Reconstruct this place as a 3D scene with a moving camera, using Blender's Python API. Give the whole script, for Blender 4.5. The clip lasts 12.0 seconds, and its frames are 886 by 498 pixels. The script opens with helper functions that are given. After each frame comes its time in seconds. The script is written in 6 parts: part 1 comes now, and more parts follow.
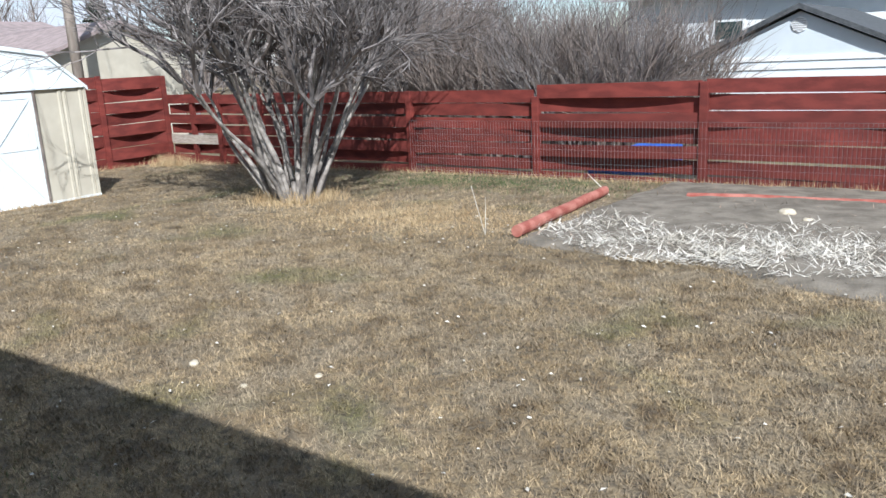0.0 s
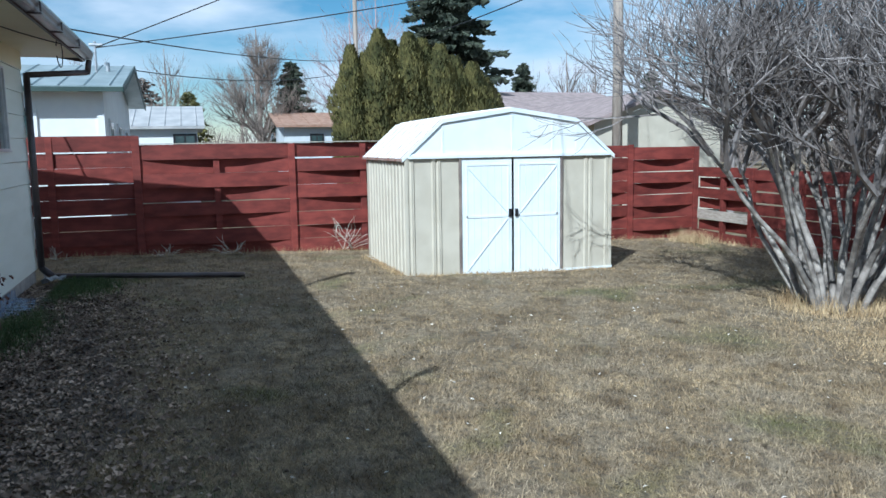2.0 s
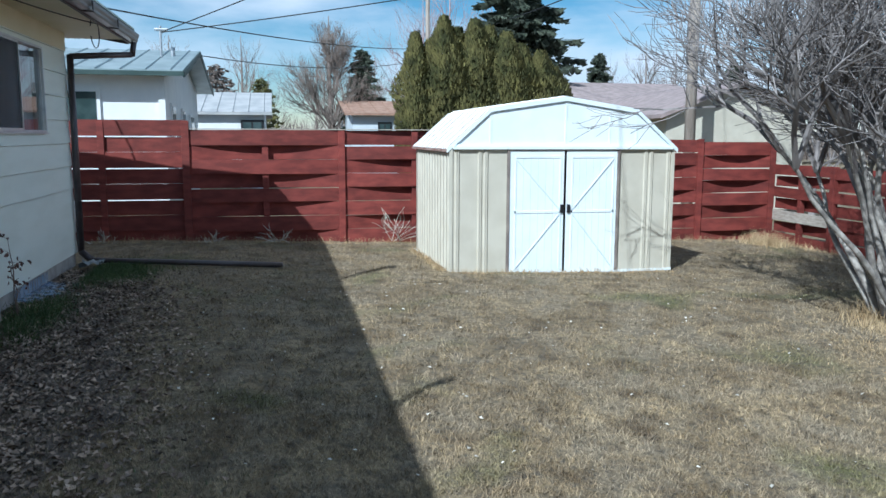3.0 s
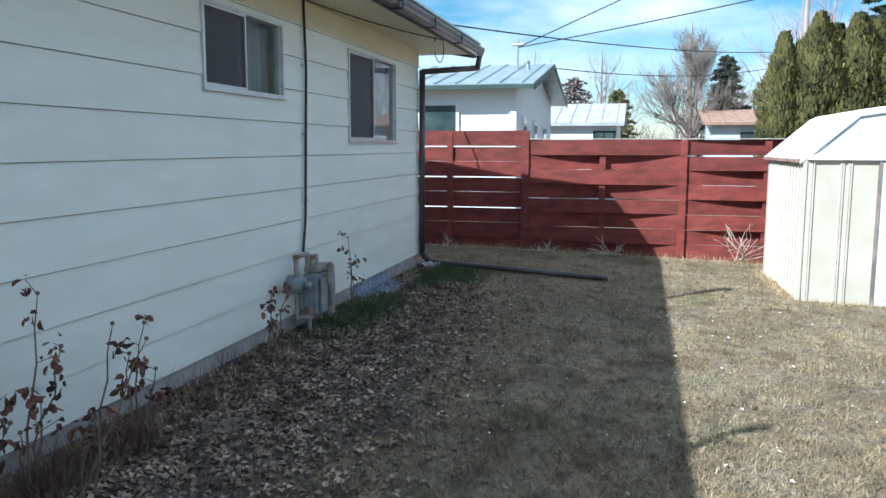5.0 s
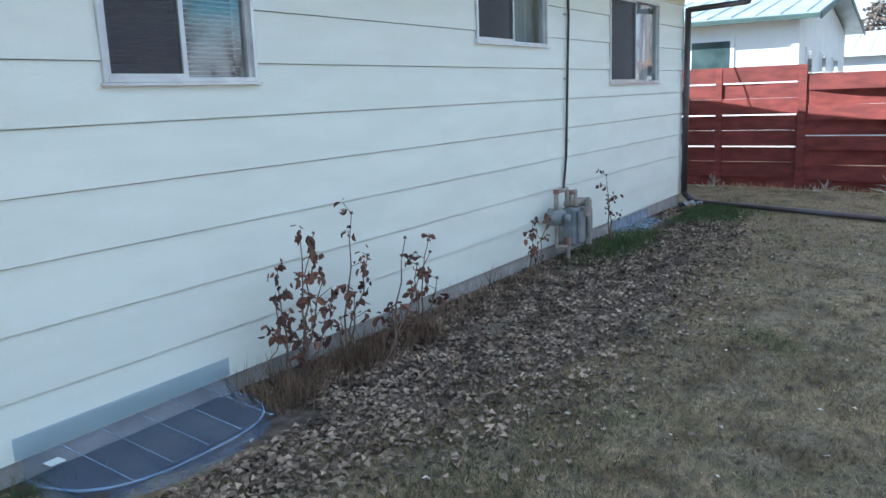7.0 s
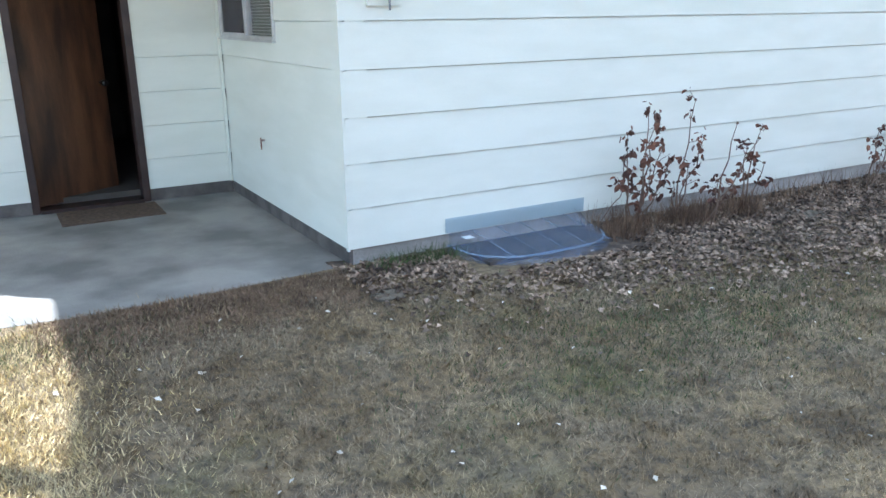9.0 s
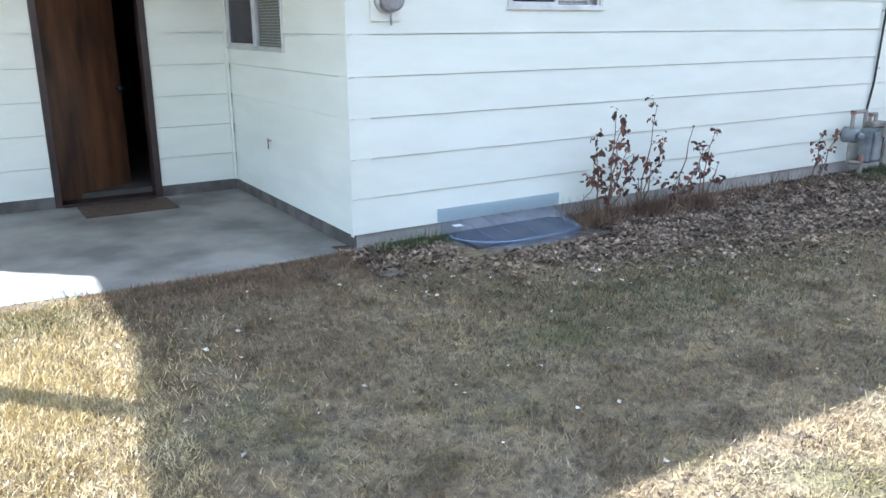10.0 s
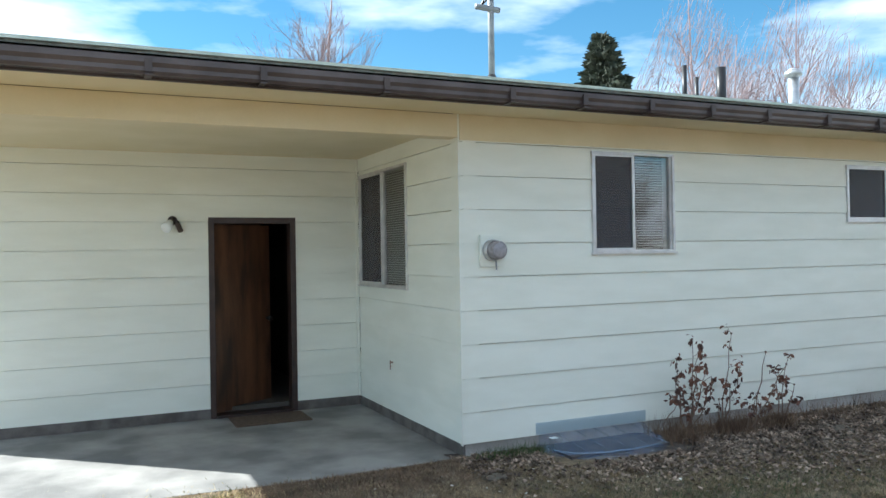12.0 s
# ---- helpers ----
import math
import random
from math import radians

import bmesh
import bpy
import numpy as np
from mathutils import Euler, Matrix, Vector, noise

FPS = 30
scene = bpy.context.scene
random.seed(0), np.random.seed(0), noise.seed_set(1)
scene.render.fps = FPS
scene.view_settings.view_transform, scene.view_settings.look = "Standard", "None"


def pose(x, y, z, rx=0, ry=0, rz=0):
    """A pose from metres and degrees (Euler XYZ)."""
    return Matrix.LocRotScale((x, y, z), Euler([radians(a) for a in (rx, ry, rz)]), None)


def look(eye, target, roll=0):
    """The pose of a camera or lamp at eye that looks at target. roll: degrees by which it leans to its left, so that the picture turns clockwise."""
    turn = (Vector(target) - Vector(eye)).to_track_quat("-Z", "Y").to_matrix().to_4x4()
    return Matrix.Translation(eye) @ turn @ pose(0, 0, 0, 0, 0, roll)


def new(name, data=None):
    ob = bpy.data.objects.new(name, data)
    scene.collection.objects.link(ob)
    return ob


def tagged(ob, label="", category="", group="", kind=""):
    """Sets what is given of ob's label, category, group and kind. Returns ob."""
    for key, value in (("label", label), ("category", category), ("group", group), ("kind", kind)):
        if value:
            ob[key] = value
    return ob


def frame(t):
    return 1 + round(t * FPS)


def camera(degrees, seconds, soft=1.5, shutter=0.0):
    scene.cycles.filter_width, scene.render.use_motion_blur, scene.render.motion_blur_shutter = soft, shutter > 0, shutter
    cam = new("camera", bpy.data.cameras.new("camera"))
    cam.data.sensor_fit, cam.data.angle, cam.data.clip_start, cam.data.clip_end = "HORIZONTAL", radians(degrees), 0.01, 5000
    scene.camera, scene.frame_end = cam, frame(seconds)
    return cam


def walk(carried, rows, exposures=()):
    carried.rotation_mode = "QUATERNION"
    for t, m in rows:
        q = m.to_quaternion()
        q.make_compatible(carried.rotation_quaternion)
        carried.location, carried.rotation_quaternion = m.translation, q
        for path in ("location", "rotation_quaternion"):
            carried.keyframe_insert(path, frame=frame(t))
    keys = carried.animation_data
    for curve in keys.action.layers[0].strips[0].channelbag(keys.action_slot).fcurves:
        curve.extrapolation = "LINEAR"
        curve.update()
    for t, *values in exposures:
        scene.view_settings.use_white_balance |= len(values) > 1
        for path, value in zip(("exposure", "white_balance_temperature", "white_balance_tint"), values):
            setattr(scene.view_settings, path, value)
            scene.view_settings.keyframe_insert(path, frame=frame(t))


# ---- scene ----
cam = camera(58.6, 12.0)
METRES, EYE, TILT, LEAN, TURN = 6.4, 1.5, 0.0, 0.0, 36.7
PATH = [
    (0, (-0.097, -0.763, 1.659), (-1.231, 0.813, 1.183), -2.9),
    (0.5, (-0.462, -0.476, 1.633), (-2.004, 0.731, 1.227), -4.3),
    (1, (-0.724, -0.265, 1.655), (-2.462, 0.658, 1.302), -3.2),
    (1.5, (-0.981, -0.065, 1.698), (-2.773, 0.767, 1.389), -1.3),
    (2, (-1.23, 0.264, 1.646), (-3.122, 0.855, 1.384), -0.9),
    (2.5, (-1.413, 0.569, 1.64), (-3.361, 0.956, 1.409), 0.6),
    (2.7, (-1.509, 0.663, 1.637), (-3.44, 1.107, 1.36), 0.3),
    (4.3, (-2.027, 1.177, 1.612), (-4.002, 1.025, 1.334), -0.1),
    (4.5, (-2.034, 1.188, 1.61), (-4.0, 0.936, 1.341), -0.2),
    (5, (-2.014, 1.165, 1.599), (-3.941, 0.694, 1.342), 0.1),
    (5.5, (-1.994, 1.144, 1.58), (-3.862, 0.475, 1.329), 0.3),
    (6, (-1.924, 1.223, 1.562), (-3.692, 0.342, 1.244), -0.8),
    (6.5, (-1.66, 1.376, 1.578), (-3.362, 0.396, 1.197), -1.8),
    (7, (-1.443, 1.532, 1.588), (-3.08, 0.448, 1.208), -2.2),
    (7.5, (-1.243, 1.85, 1.537), (-2.666, 0.505, 1.129), -1.9),
    (7.7, (-1.154, 1.959, 1.537), (-2.492, 0.537, 1.105), -1.7),
    (9.3, (-0.32, 2.865, 1.559), (-1.256, 1.195, 0.979), -0.7),
    (9.5, (-0.231, 2.97, 1.556), (-1.194, 1.306, 1.003), -0.4),
    (10, (0.016, 3.234, 1.578), (-1.001, 1.601, 1.032), -0.2),
    (10.5, (0.106, 3.535, 1.631), (-0.868, 1.827, 1.268), -0.3),
    (11, (0.225, 3.794, 1.694), (-0.626, 1.996, 1.489), -0.3),
    (11.5, (0.419, 4.003, 1.704), (-0.391, 2.175, 1.682), -0.5),
    (12, (0.55, 4.161, 1.732), (-0.288, 2.345, 1.74), -0.9),
]
EXPOSURES = [(0.0, 0.5, 5750, 9), (1.2, 0.42, 5400, 6), (2.5, 0.27, 5150, 2), (4.5, 0.63, 5300, 3), (5.5, 1.14, 5350, 3), (6.5, 1.47, 5300, 4), (7.5, 1.62, 5400, 4), (9.5, 2.17, 5550, 9), (10.5, 1.98, 5600, 9), (11.2, 1.64, 5750, 8), (12.0, 1.36, 5900, 4)]
walk(cam, [(t, look(eye, target, roll)) for t, eye, target, roll in PATH], EXPOSURES)

# world, sun, exposure
SUN_WAY = Vector((-0.90, 0.81, -1.0)).normalized()
SUN_EL = math.asin(-SUN_WAY.z)
world = bpy.data.worlds.new("sky")
scene.world = world
world.use_nodes = True
wt = world.node_tree
wt.nodes.clear()
w_out = wt.nodes.new("ShaderNodeOutputWorld")
w_bg = wt.nodes.new("ShaderNodeBackground")
w_sky = wt.nodes.new("ShaderNodeTexSky")
w_sky.sky_type, w_sky.sun_disc = "NISHITA", False
w_sky.sun_elevation, w_sky.sun_rotation = SUN_EL, math.atan2(-SUN_WAY.x, -SUN_WAY.y)
w_sky.air_density, w_sky.dust_density, w_sky.ozone_density = 1.0, 0.0, 3.0
w_bg.inputs["Strength"].default_value = 0.05
w_tc = wt.nodes.new("ShaderNodeTexCoord")
w_map = wt.nodes.new("ShaderNodeMapping")
w_map.inputs["Scale"].default_value = (1.0, 1.0, 3.6)
w_map.inputs["Location"].default_value = (0.35, 0.1, 0.25)
w_noise = wt.nodes.new("ShaderNodeTexNoise")
w_noise.inputs["Scale"].default_value = 2.3
w_noise.inputs["Detail"].default_value = 7.0
w_noise.inputs["Roughness"].default_value = 0.52
w_ramp = wt.nodes.new("ShaderNodeValToRGB")
w_ramp.color_ramp.elements[0].position, w_ramp.color_ramp.elements[0].color = 0.42, (0, 0, 0, 1)
w_ramp.color_ramp.elements[1].position, w_ramp.color_ramp.elements[1].color = 0.60, (1, 1, 1, 1)
w_mix = wt.nodes.new("ShaderNodeMixRGB")
w_mix.inputs["Color2"].default_value = (13.0, 13.5, 14.3, 1)
wt.links.new(w_tc.outputs["Generated"], w_map.inputs["Vector"])
wt.links.new(w_map.outputs["Vector"], w_noise.inputs["Vector"])
wt.links.new(w_noise.outputs["Fac"], w_ramp.inputs["Fac"])
wt.links.new(w_ramp.outputs["Color"], w_mix.inputs["Fac"])
w_hue = wt.nodes.new("ShaderNodeHueSaturation")
w_hue.inputs["Hue"].default_value, w_hue.inputs["Saturation"].default_value, w_hue.inputs["Value"].default_value = 0.485, 1.2, 1.33
wt.links.new(w_sky.outputs["Color"], w_hue.inputs["Color"])
wt.links.new(w_hue.outputs["Color"], w_mix.inputs["Color1"])
wt.links.new(w_mix.outputs["Color"], w_bg.inputs["Color"])
wt.links.new(w_bg.outputs["Background"], w_out.inputs["Surface"])

sun = new("sun", bpy.data.lights.new("sun", "SUN"))
sun.data.energy, sun.data.angle, sun.data.color = 5.0, radians(0.55), (1.0, 0.95, 0.87)
sun.matrix_world = look((0, 0, 0), SUN_WAY)


# materials
def mat(name, color, color2=None, scale=6.0, rough=0.7, metal=0.0, bump=0.0, bump_scale=60.0, stretch=(1, 1, 1), island=0.0, spread=0.0,
        fine=0.0, trans=0.0, ramp=(0.38, 0.62), spec=0.5, alpha=1.0):
    """Procedural surface: two colours mixed by noise, a finer grain, optional variation from piece to piece, and relief."""
    m = bpy.data.materials.new(name)
    m.use_nodes = True
    t = m.node_tree
    b = t.nodes["Principled BSDF"]
    b.inputs["Roughness"].default_value, b.inputs["Metallic"].default_value = rough, metal
    b.inputs["Specular IOR Level"].default_value = spec
    b.inputs["Alpha"].default_value = alpha
    b.inputs["Transmission Weight"].default_value = trans
    tc, mp = t.nodes.new("ShaderNodeTexCoord"), t.nodes.new("ShaderNodeMapping")
    mp.inputs["Scale"].default_value = stretch
    t.links.new(tc.outputs["Object"], mp.inputs["Vector"])
    n = t.nodes.new("ShaderNodeTexNoise")
    n.inputs["Scale"].default_value, n.inputs["Detail"].default_value = scale, 6.0
    t.links.new(mp.outputs["Vector"], n.inputs["Vector"])
    r = t.nodes.new("ShaderNodeValToRGB")
    r.color_ramp.elements[0].position, r.color_ramp.elements[0].color = ramp[0], (*color, 1)
    r.color_ramp.elements[1].position, r.color_ramp.elements[1].color = ramp[1], (*(color2 or color), 1)
    t.links.new(n.outputs["Fac"], r.inputs["Fac"])
    out = r.outputs["Color"]
    g = t.nodes.new("ShaderNodeTexNoise")
    g.inputs["Scale"].default_value, g.inputs["Detail"].default_value = bump_scale, 5.0
    t.links.new(mp.outputs["Vector"], g.inputs["Vector"])

    def vary(value, amount, out):
        mr = t.nodes.new("ShaderNodeMapRange")
        mr.inputs["To Min"].default_value, mr.inputs["To Max"].default_value = 1 - amount, 1 + amount
        t.links.new(value, mr.inputs["Value"])
        h = t.nodes.new("ShaderNodeHueSaturation")
        t.links.new(mr.outputs["Result"], h.inputs["Value"])
        t.links.new(out, h.inputs["Color"])
        return h.outputs["Color"]

    if fine:
        out = vary(g.outputs["Fac"], fine, out)
    if island:
        geo = t.nodes.new("ShaderNodeNewGeometry")
        out = vary(geo.outputs["Random Per Island"], island, out)
    if spread:
        oi = t.nodes.new("ShaderNodeObjectInfo")
        out = vary(oi.outputs["Random"], spread, out)
    t.links.new(out, b.inputs["Base Color"])
    if bump:
        bp = t.nodes.new("ShaderNodeBump")
        bp.inputs["Strength"].default_value, bp.inputs["Distance"].default_value = bump, 0.01
        t.links.new(g.outputs["Fac"], bp.inputs["Height"])
        t.links.new(bp.outputs["Normal"], b.inputs["Normal"])
    return m


def glass_mat(name, tint, rough, see):
    """Thin glass or clear plastic: mostly see-through, with a real gloss by Fresnel."""
    m = bpy.data.materials.new(name)
    m.use_nodes = True
    t = m.node_tree
    t.nodes.clear()
    o, tr, gl = t.nodes.new("ShaderNodeOutputMaterial"), t.nodes.new("ShaderNodeBsdfTransparent"), t.nodes.new("ShaderNodeBsdfGlossy")
    tr.inputs["Color"].default_value = (*tint, 1)
    gl.inputs["Roughness"].default_value = rough
    fr, mr, mx = t.nodes.new("ShaderNodeFresnel"), t.nodes.new("ShaderNodeMapRange"), t.nodes.new("ShaderNodeMixShader")
    fr.inputs["IOR"].default_value = 1.5
    mr.inputs["To Min"].default_value, mr.inputs["To Max"].default_value = see, 1.0
    t.links.new(fr.outputs["Fac"], mr.inputs["Value"])
    t.links.new(mr.outputs["Result"], mx.inputs["Fac"])
    t.links.new(tr.outputs["BSDF"], mx.inputs[1])
    t.links.new(gl.outputs["BSDF"], mx.inputs[2])
    t.links.new(mx.outputs["Shader"], o.inputs["Surface"])
    return m


def lawn_mat(name, lift):
    """Dormant lawn: straw, grey thatch and thin green patches at several scales."""
    m = bpy.data.materials.new(name)
    m.use_nodes = True
    t = m.node_tree
    b = t.nodes["Principled BSDF"]
    b.inputs["Roughness"].default_value = 0.9
    b.inputs["Specular IOR Level"].default_value = 0.15
    tc = t.nodes.new("ShaderNodeTexCoord")

    def noise_fac(scale, detail, lo, hi):
        n, r = t.nodes.new("ShaderNodeTexNoise"), t.nodes.new("ShaderNodeMapRange")
        n.inputs["Scale"].default_value, n.inputs["Detail"].default_value = scale, detail
        n.inputs["Distortion"].default_value = 0.4
        r.inputs["From Min"].default_value, r.inputs["From Max"].default_value = lo, hi
        t.links.new(tc.outputs["Object"], n.inputs["Vector"])
        t.links.new(n.outputs["Fac"], r.inputs["Value"])
        return r.outputs["Result"]

    def mix(fac, a, bcol):
        x = t.nodes.new("ShaderNodeMixRGB")
        t.links.new(fac, x.inputs["Fac"])
        for key, c in (("Color1", a), ("Color2", bcol)):
            if isinstance(c, tuple):
                x.inputs[key].default_value = (*[v * lift for v in c], 1)
            else:
                t.links.new(c, x.inputs[key])
        return x.outputs["Color"]

    straw = mix(noise_fac(1.1, 4, 0.42, 0.58), (0.225, 0.170, 0.102), (0.318, 0.246, 0.150))
    grey = mix(noise_fac(2.6, 4, 0.44, 0.64), straw, (0.262, 0.212, 0.145))
    straw = mix(noise_fac(3.3, 4, 0.48, 0.66), straw, (0.135, 0.098, 0.058))
    grey = mix(noise_fac(2.6, 4, 0.46, 0.64), straw, (0.262, 0.212, 0.145))
    green = mix(noise_fac(0.9, 5, 0.56, 0.8), grey, (0.115, 0.125, 0.05))
    soil = mix(noise_fac(9.0, 5, 0.54, 0.78), green, (0.09, 0.066, 0.045))
    soil = mix(noise_fac(22.0, 3, 0.42, 0.72), soil, (0.12, 0.10, 0.075))
    h = t.nodes.new("ShaderNodeHueSaturation")
    geo, mr = t.nodes.new("ShaderNodeNewGeometry"), t.nodes.new("ShaderNodeMapRange")
    mr.inputs["To Min"].default_value, mr.inputs["To Max"].default_value = 0.72, 1.32
    t.links.new(geo.outputs["Random Per Island"], mr.inputs["Value"])
    t.links.new(mr.outputs["Result"], h.inputs["Value"])
    t.links.new(soil, h.inputs["Color"])
    t.links.new(h.outputs["Color"] if lift > 1 else soil, b.inputs["Base Color"])
    n, bp = t.nodes.new("ShaderNodeTexNoise"), t.nodes.new("ShaderNodeBump")
    n.inputs["Scale"].default_value, n.inputs["Detail"].default_value = 45.0, 6.0
    bp.inputs["Strength"].default_value, bp.inputs["Distance"].default_value = 0.8, 0.03
    t.links.new(tc.outputs["Object"], n.inputs["Vector"])
    t.links.new(n.outputs["Fac"], bp.inputs["Height"])
    t.links.new(bp.outputs["Normal"], b.inputs["Normal"])
    return m


M = {
    "siding": mat("siding_paint", (0.765, 0.795, 0.725), (0.815, 0.845, 0.78), 3.0, 0.55, bump=0.25, bump_scale=120, stretch=(0.5, 0.5, 2), fine=0.03),
    "soffit": mat("soffit_paint", (0.66, 0.59, 0.40), (0.70, 0.63, 0.45), 2.0, 0.6, bump=0.1, fine=0.03),
    "concrete": mat("foundation_concrete", (0.30, 0.28, 0.26), (0.42, 0.40, 0.38), 5, 0.9, bump=0.5, bump_scale=40, fine=0.15),
    "slab": mat("patio_concrete", (0.17, 0.168, 0.165), (0.33, 0.322, 0.31), 1.6, 0.85, bump=0.35, bump_scale=70, fine=0.1),
    "gutter": mat("gutter_brown_metal", (0.062, 0.050, 0.052), (0.095, 0.078, 0.080), 4, 0.32, 0.2, bump=0.1, fine=0.1),
    "fascia": mat("fascia_brown", (0.045, 0.033, 0.032), (0.065, 0.048, 0.045), 4, 0.5, bump=0.1, fine=0.1),
    "shingle": mat("roof_shingle", (0.20, 0.22, 0.20), (0.30, 0.32, 0.29), 14, 0.9, bump=0.6, bump_scale=90, fine=0.25),
    "alu": mat("window_aluminium", (0.55, 0.55, 0.56), (0.66, 0.66, 0.66), 8, 0.38, 0.5, fine=0.06),
    "blind": mat("blind_slat", (0.50, 0.49, 0.45), (0.58, 0.57, 0.52), 4, 0.55, fine=0.05),
    # dark tone that stands in for the dimness indoors
    "dark": mat("interior_shade_tone", (0.06, 0.055, 0.05), (0.09, 0.08, 0.07), 2, 0.9, fine=0.1),
    "glass": glass_mat("window_glass", (0.84, 0.87, 0.88), 0.01, 0.12),
    "flange": glass_mat("clear_plastic_flange", (0.72, 0.83, 0.96), 0.3, 0.10),
    "door": mat("door_wood", (0.036, 0.018, 0.011), (0.135, 0.062, 0.030), 1.6, 0.42, stretch=(3.5, 3.5, 0.7), bump=0.15, fine=0.25, bump_scale=30),
    "doorframe": mat("door_frame_brown", (0.028, 0.016, 0.014), (0.045, 0.026, 0.022), 8, 0.45, fine=0.1),
    "fence": mat("fence_red_paint", (0.118, 0.019, 0.014), (0.190, 0.034, 0.025), 3, 0.75, stretch=(1, 1, 3), bump=0.5, bump_scale=50, fine=0.22, spread=0.16),
    "bare": mat("weathered_wood", (0.32, 0.28, 0.24), (0.45, 0.40, 0.34), 8, 0.85, stretch=(1, 1, 4), bump=0.5, fine=0.2),
    "shedwall": mat("shed_wall_metal", (0.50, 0.46, 0.375), (0.56, 0.52, 0.43), 3, 0.45, 0.0, fine=0.03, bump=0.05),
    "shedwhite": mat("shed_white_metal", (0.72, 0.78, 0.81), (0.78, 0.83, 0.85), 3, 0.4, fine=0.03),
    "shedroof": mat("shed_roof_metal", (0.72, 0.69, 0.65), (0.80, 0.79, 0.76), 3, 0.4, fine=0.06),
    "rust": mat("rusty_trim", (0.22, 0.10, 0.07), (0.40, 0.30, 0.26), 9, 0.7, fine=0.2),
    "black": mat("black_plastic", (0.012, 0.012, 0.014), (0.02, 0.02, 0.022), 9, 0.4),
    "bark": mat("shrub_bark", (0.17, 0.15, 0.135), (0.37, 0.335, 0.30), 9, 0.85, island=0.35, bump=0.4, fine=0.2),
    "twig": mat("grey_brown_twig", (0.115, 0.10, 0.095), (0.26, 0.235, 0.225), 2, 0.85, island=0.4),
    "twig_tan": mat("tan_twig", (0.13, 0.105, 0.09), (0.26, 0.21, 0.18), 2, 0.85, island=0.4),
    "birch": mat("pale_birch_twig", (0.24, 0.18, 0.185), (0.36, 0.28, 0.285), 2, 0.8, island=0.3),
    "spruce": mat("spruce_needles", (0.032, 0.044, 0.030), (0.085, 0.098, 0.068), 3, 0.8, island=0.5),
    "cedar": mat("arborvitae_foliage", (0.075, 0.078, 0.026), (0.185, 0.165, 0.055), 2.5, 0.8, island=0.45),
    "leaf": mat("dead_leaf", (0.11, 0.075, 0.055), (0.35, 0.265, 0.20), 5, 0.8, island=0.6),
    "roseleaf": mat("withered_rose_leaf", (0.07, 0.032, 0.026), (0.20, 0.092, 0.058), 4, 0.75, island=0.5),
    "cane": mat("rose_cane", (0.13, 0.085, 0.065), (0.20, 0.14, 0.10), 12, 0.8, fine=0.2),
    "pole": mat("utility_pole_wood", (0.30, 0.25, 0.21), (0.42, 0.36, 0.31), 3, 0.9, stretch=(4, 4, 0.6), bump=0.5, fine=0.2),
    "meter": mat("gas_meter_grey", (0.20, 0.22, 0.235), (0.30, 0.32, 0.33), 9, 0.5, 0.2, fine=0.15),
    "pipe": mat("painted_pipe", (0.26, 0.235, 0.21), (0.36, 0.33, 0.29), 12, 0.55, 0.3, fine=0.15),
    "galv": mat("galvanised_steel", (0.42, 0.43, 0.45), (0.55, 0.56, 0.58), 9, 0.4, 0.7, fine=0.12),
    "wire": mat("cable_black", (0.012, 0.012, 0.012), (0.02, 0.02, 0.02), 6, 0.5),
    "straw": mat("bleached_straw", (0.46, 0.42, 0.35), (0.68, 0.64, 0.57), 4, 0.85, island=0.35),
    "tawny": mat("tawny_grass", (0.36, 0.25, 0.13), (0.50, 0.38, 0.22), 4, 0.85, island=0.3),
    "stone": mat("pale_stone", (0.42, 0.36, 0.27), (0.58, 0.51, 0.39), 20, 0.9, bump=0.4, fine=0.15),
    "bed": mat("bare_garden_soil", (0.13, 0.11, 0.085), (0.22, 0.19, 0.15), 4, 0.95, bump=0.8, bump_scale=50, fine=0.3),
    "paleblue": mat("pale_blue_siding", (0.55, 0.60, 0.64), (0.60, 0.65, 0.69), 2, 0.6, fine=0.03),
    "greenroof": mat("pale_green_metal_roof", (0.22, 0.275, 0.285), (0.30, 0.36, 0.37), 2, 0.4, 0.2, fine=0.06),
    "tanroof": mat("tan_roof", (0.27, 0.16, 0.11), (0.36, 0.23, 0.17), 4, 0.9, fine=0.15),
    "greyroof": mat("grey_metal_roof", (0.40, 0.40, 0.40), (0.52, 0.51, 0.50), 2, 0.45, 0.2, fine=0.08),
    "mauve": mat("mauve_shingles", (0.25, 0.20, 0.19), (0.34, 0.27, 0.26), 4, 0.9, fine=0.15),
    "white": mat("white_siding", (0.72, 0.73, 0.74), (0.78, 0.79, 0.79), 2, 0.6, fine=0.03),
    "mat": mat("brown_doormat", (0.08, 0.055, 0.04), (0.13, 0.09, 0.065), 30, 0.95, bump=0.6, fine=0.3),
    "blue": mat("blue_tarp", (0.02, 0.09, 0.45), (0.03, 0.14, 0.6), 5, 0.5),
    "lawn": lawn_mat("dormant_lawn", 1.0),
    "blade": lawn_mat("dormant_blades", 1.5),
}


M["basepaint"] = mat("dark_grey_base_paint", (0.085, 0.075, 0.07), (0.16, 0.145, 0.135), 5, 0.7, fine=0.2)


# mesh helpers
def quad(vs, fs, p):
    """Eight corners of a box, bottom four then top four, as faces."""
    n = len(vs)
    vs += [tuple(c) for c in p]
    fs += [tuple(n + i for i in f) for f in ((3, 2, 1, 0), (4, 5, 6, 7), (0, 1, 5, 4), (1, 2, 6, 5), (2, 3, 7, 6), (3, 0, 4, 7))]


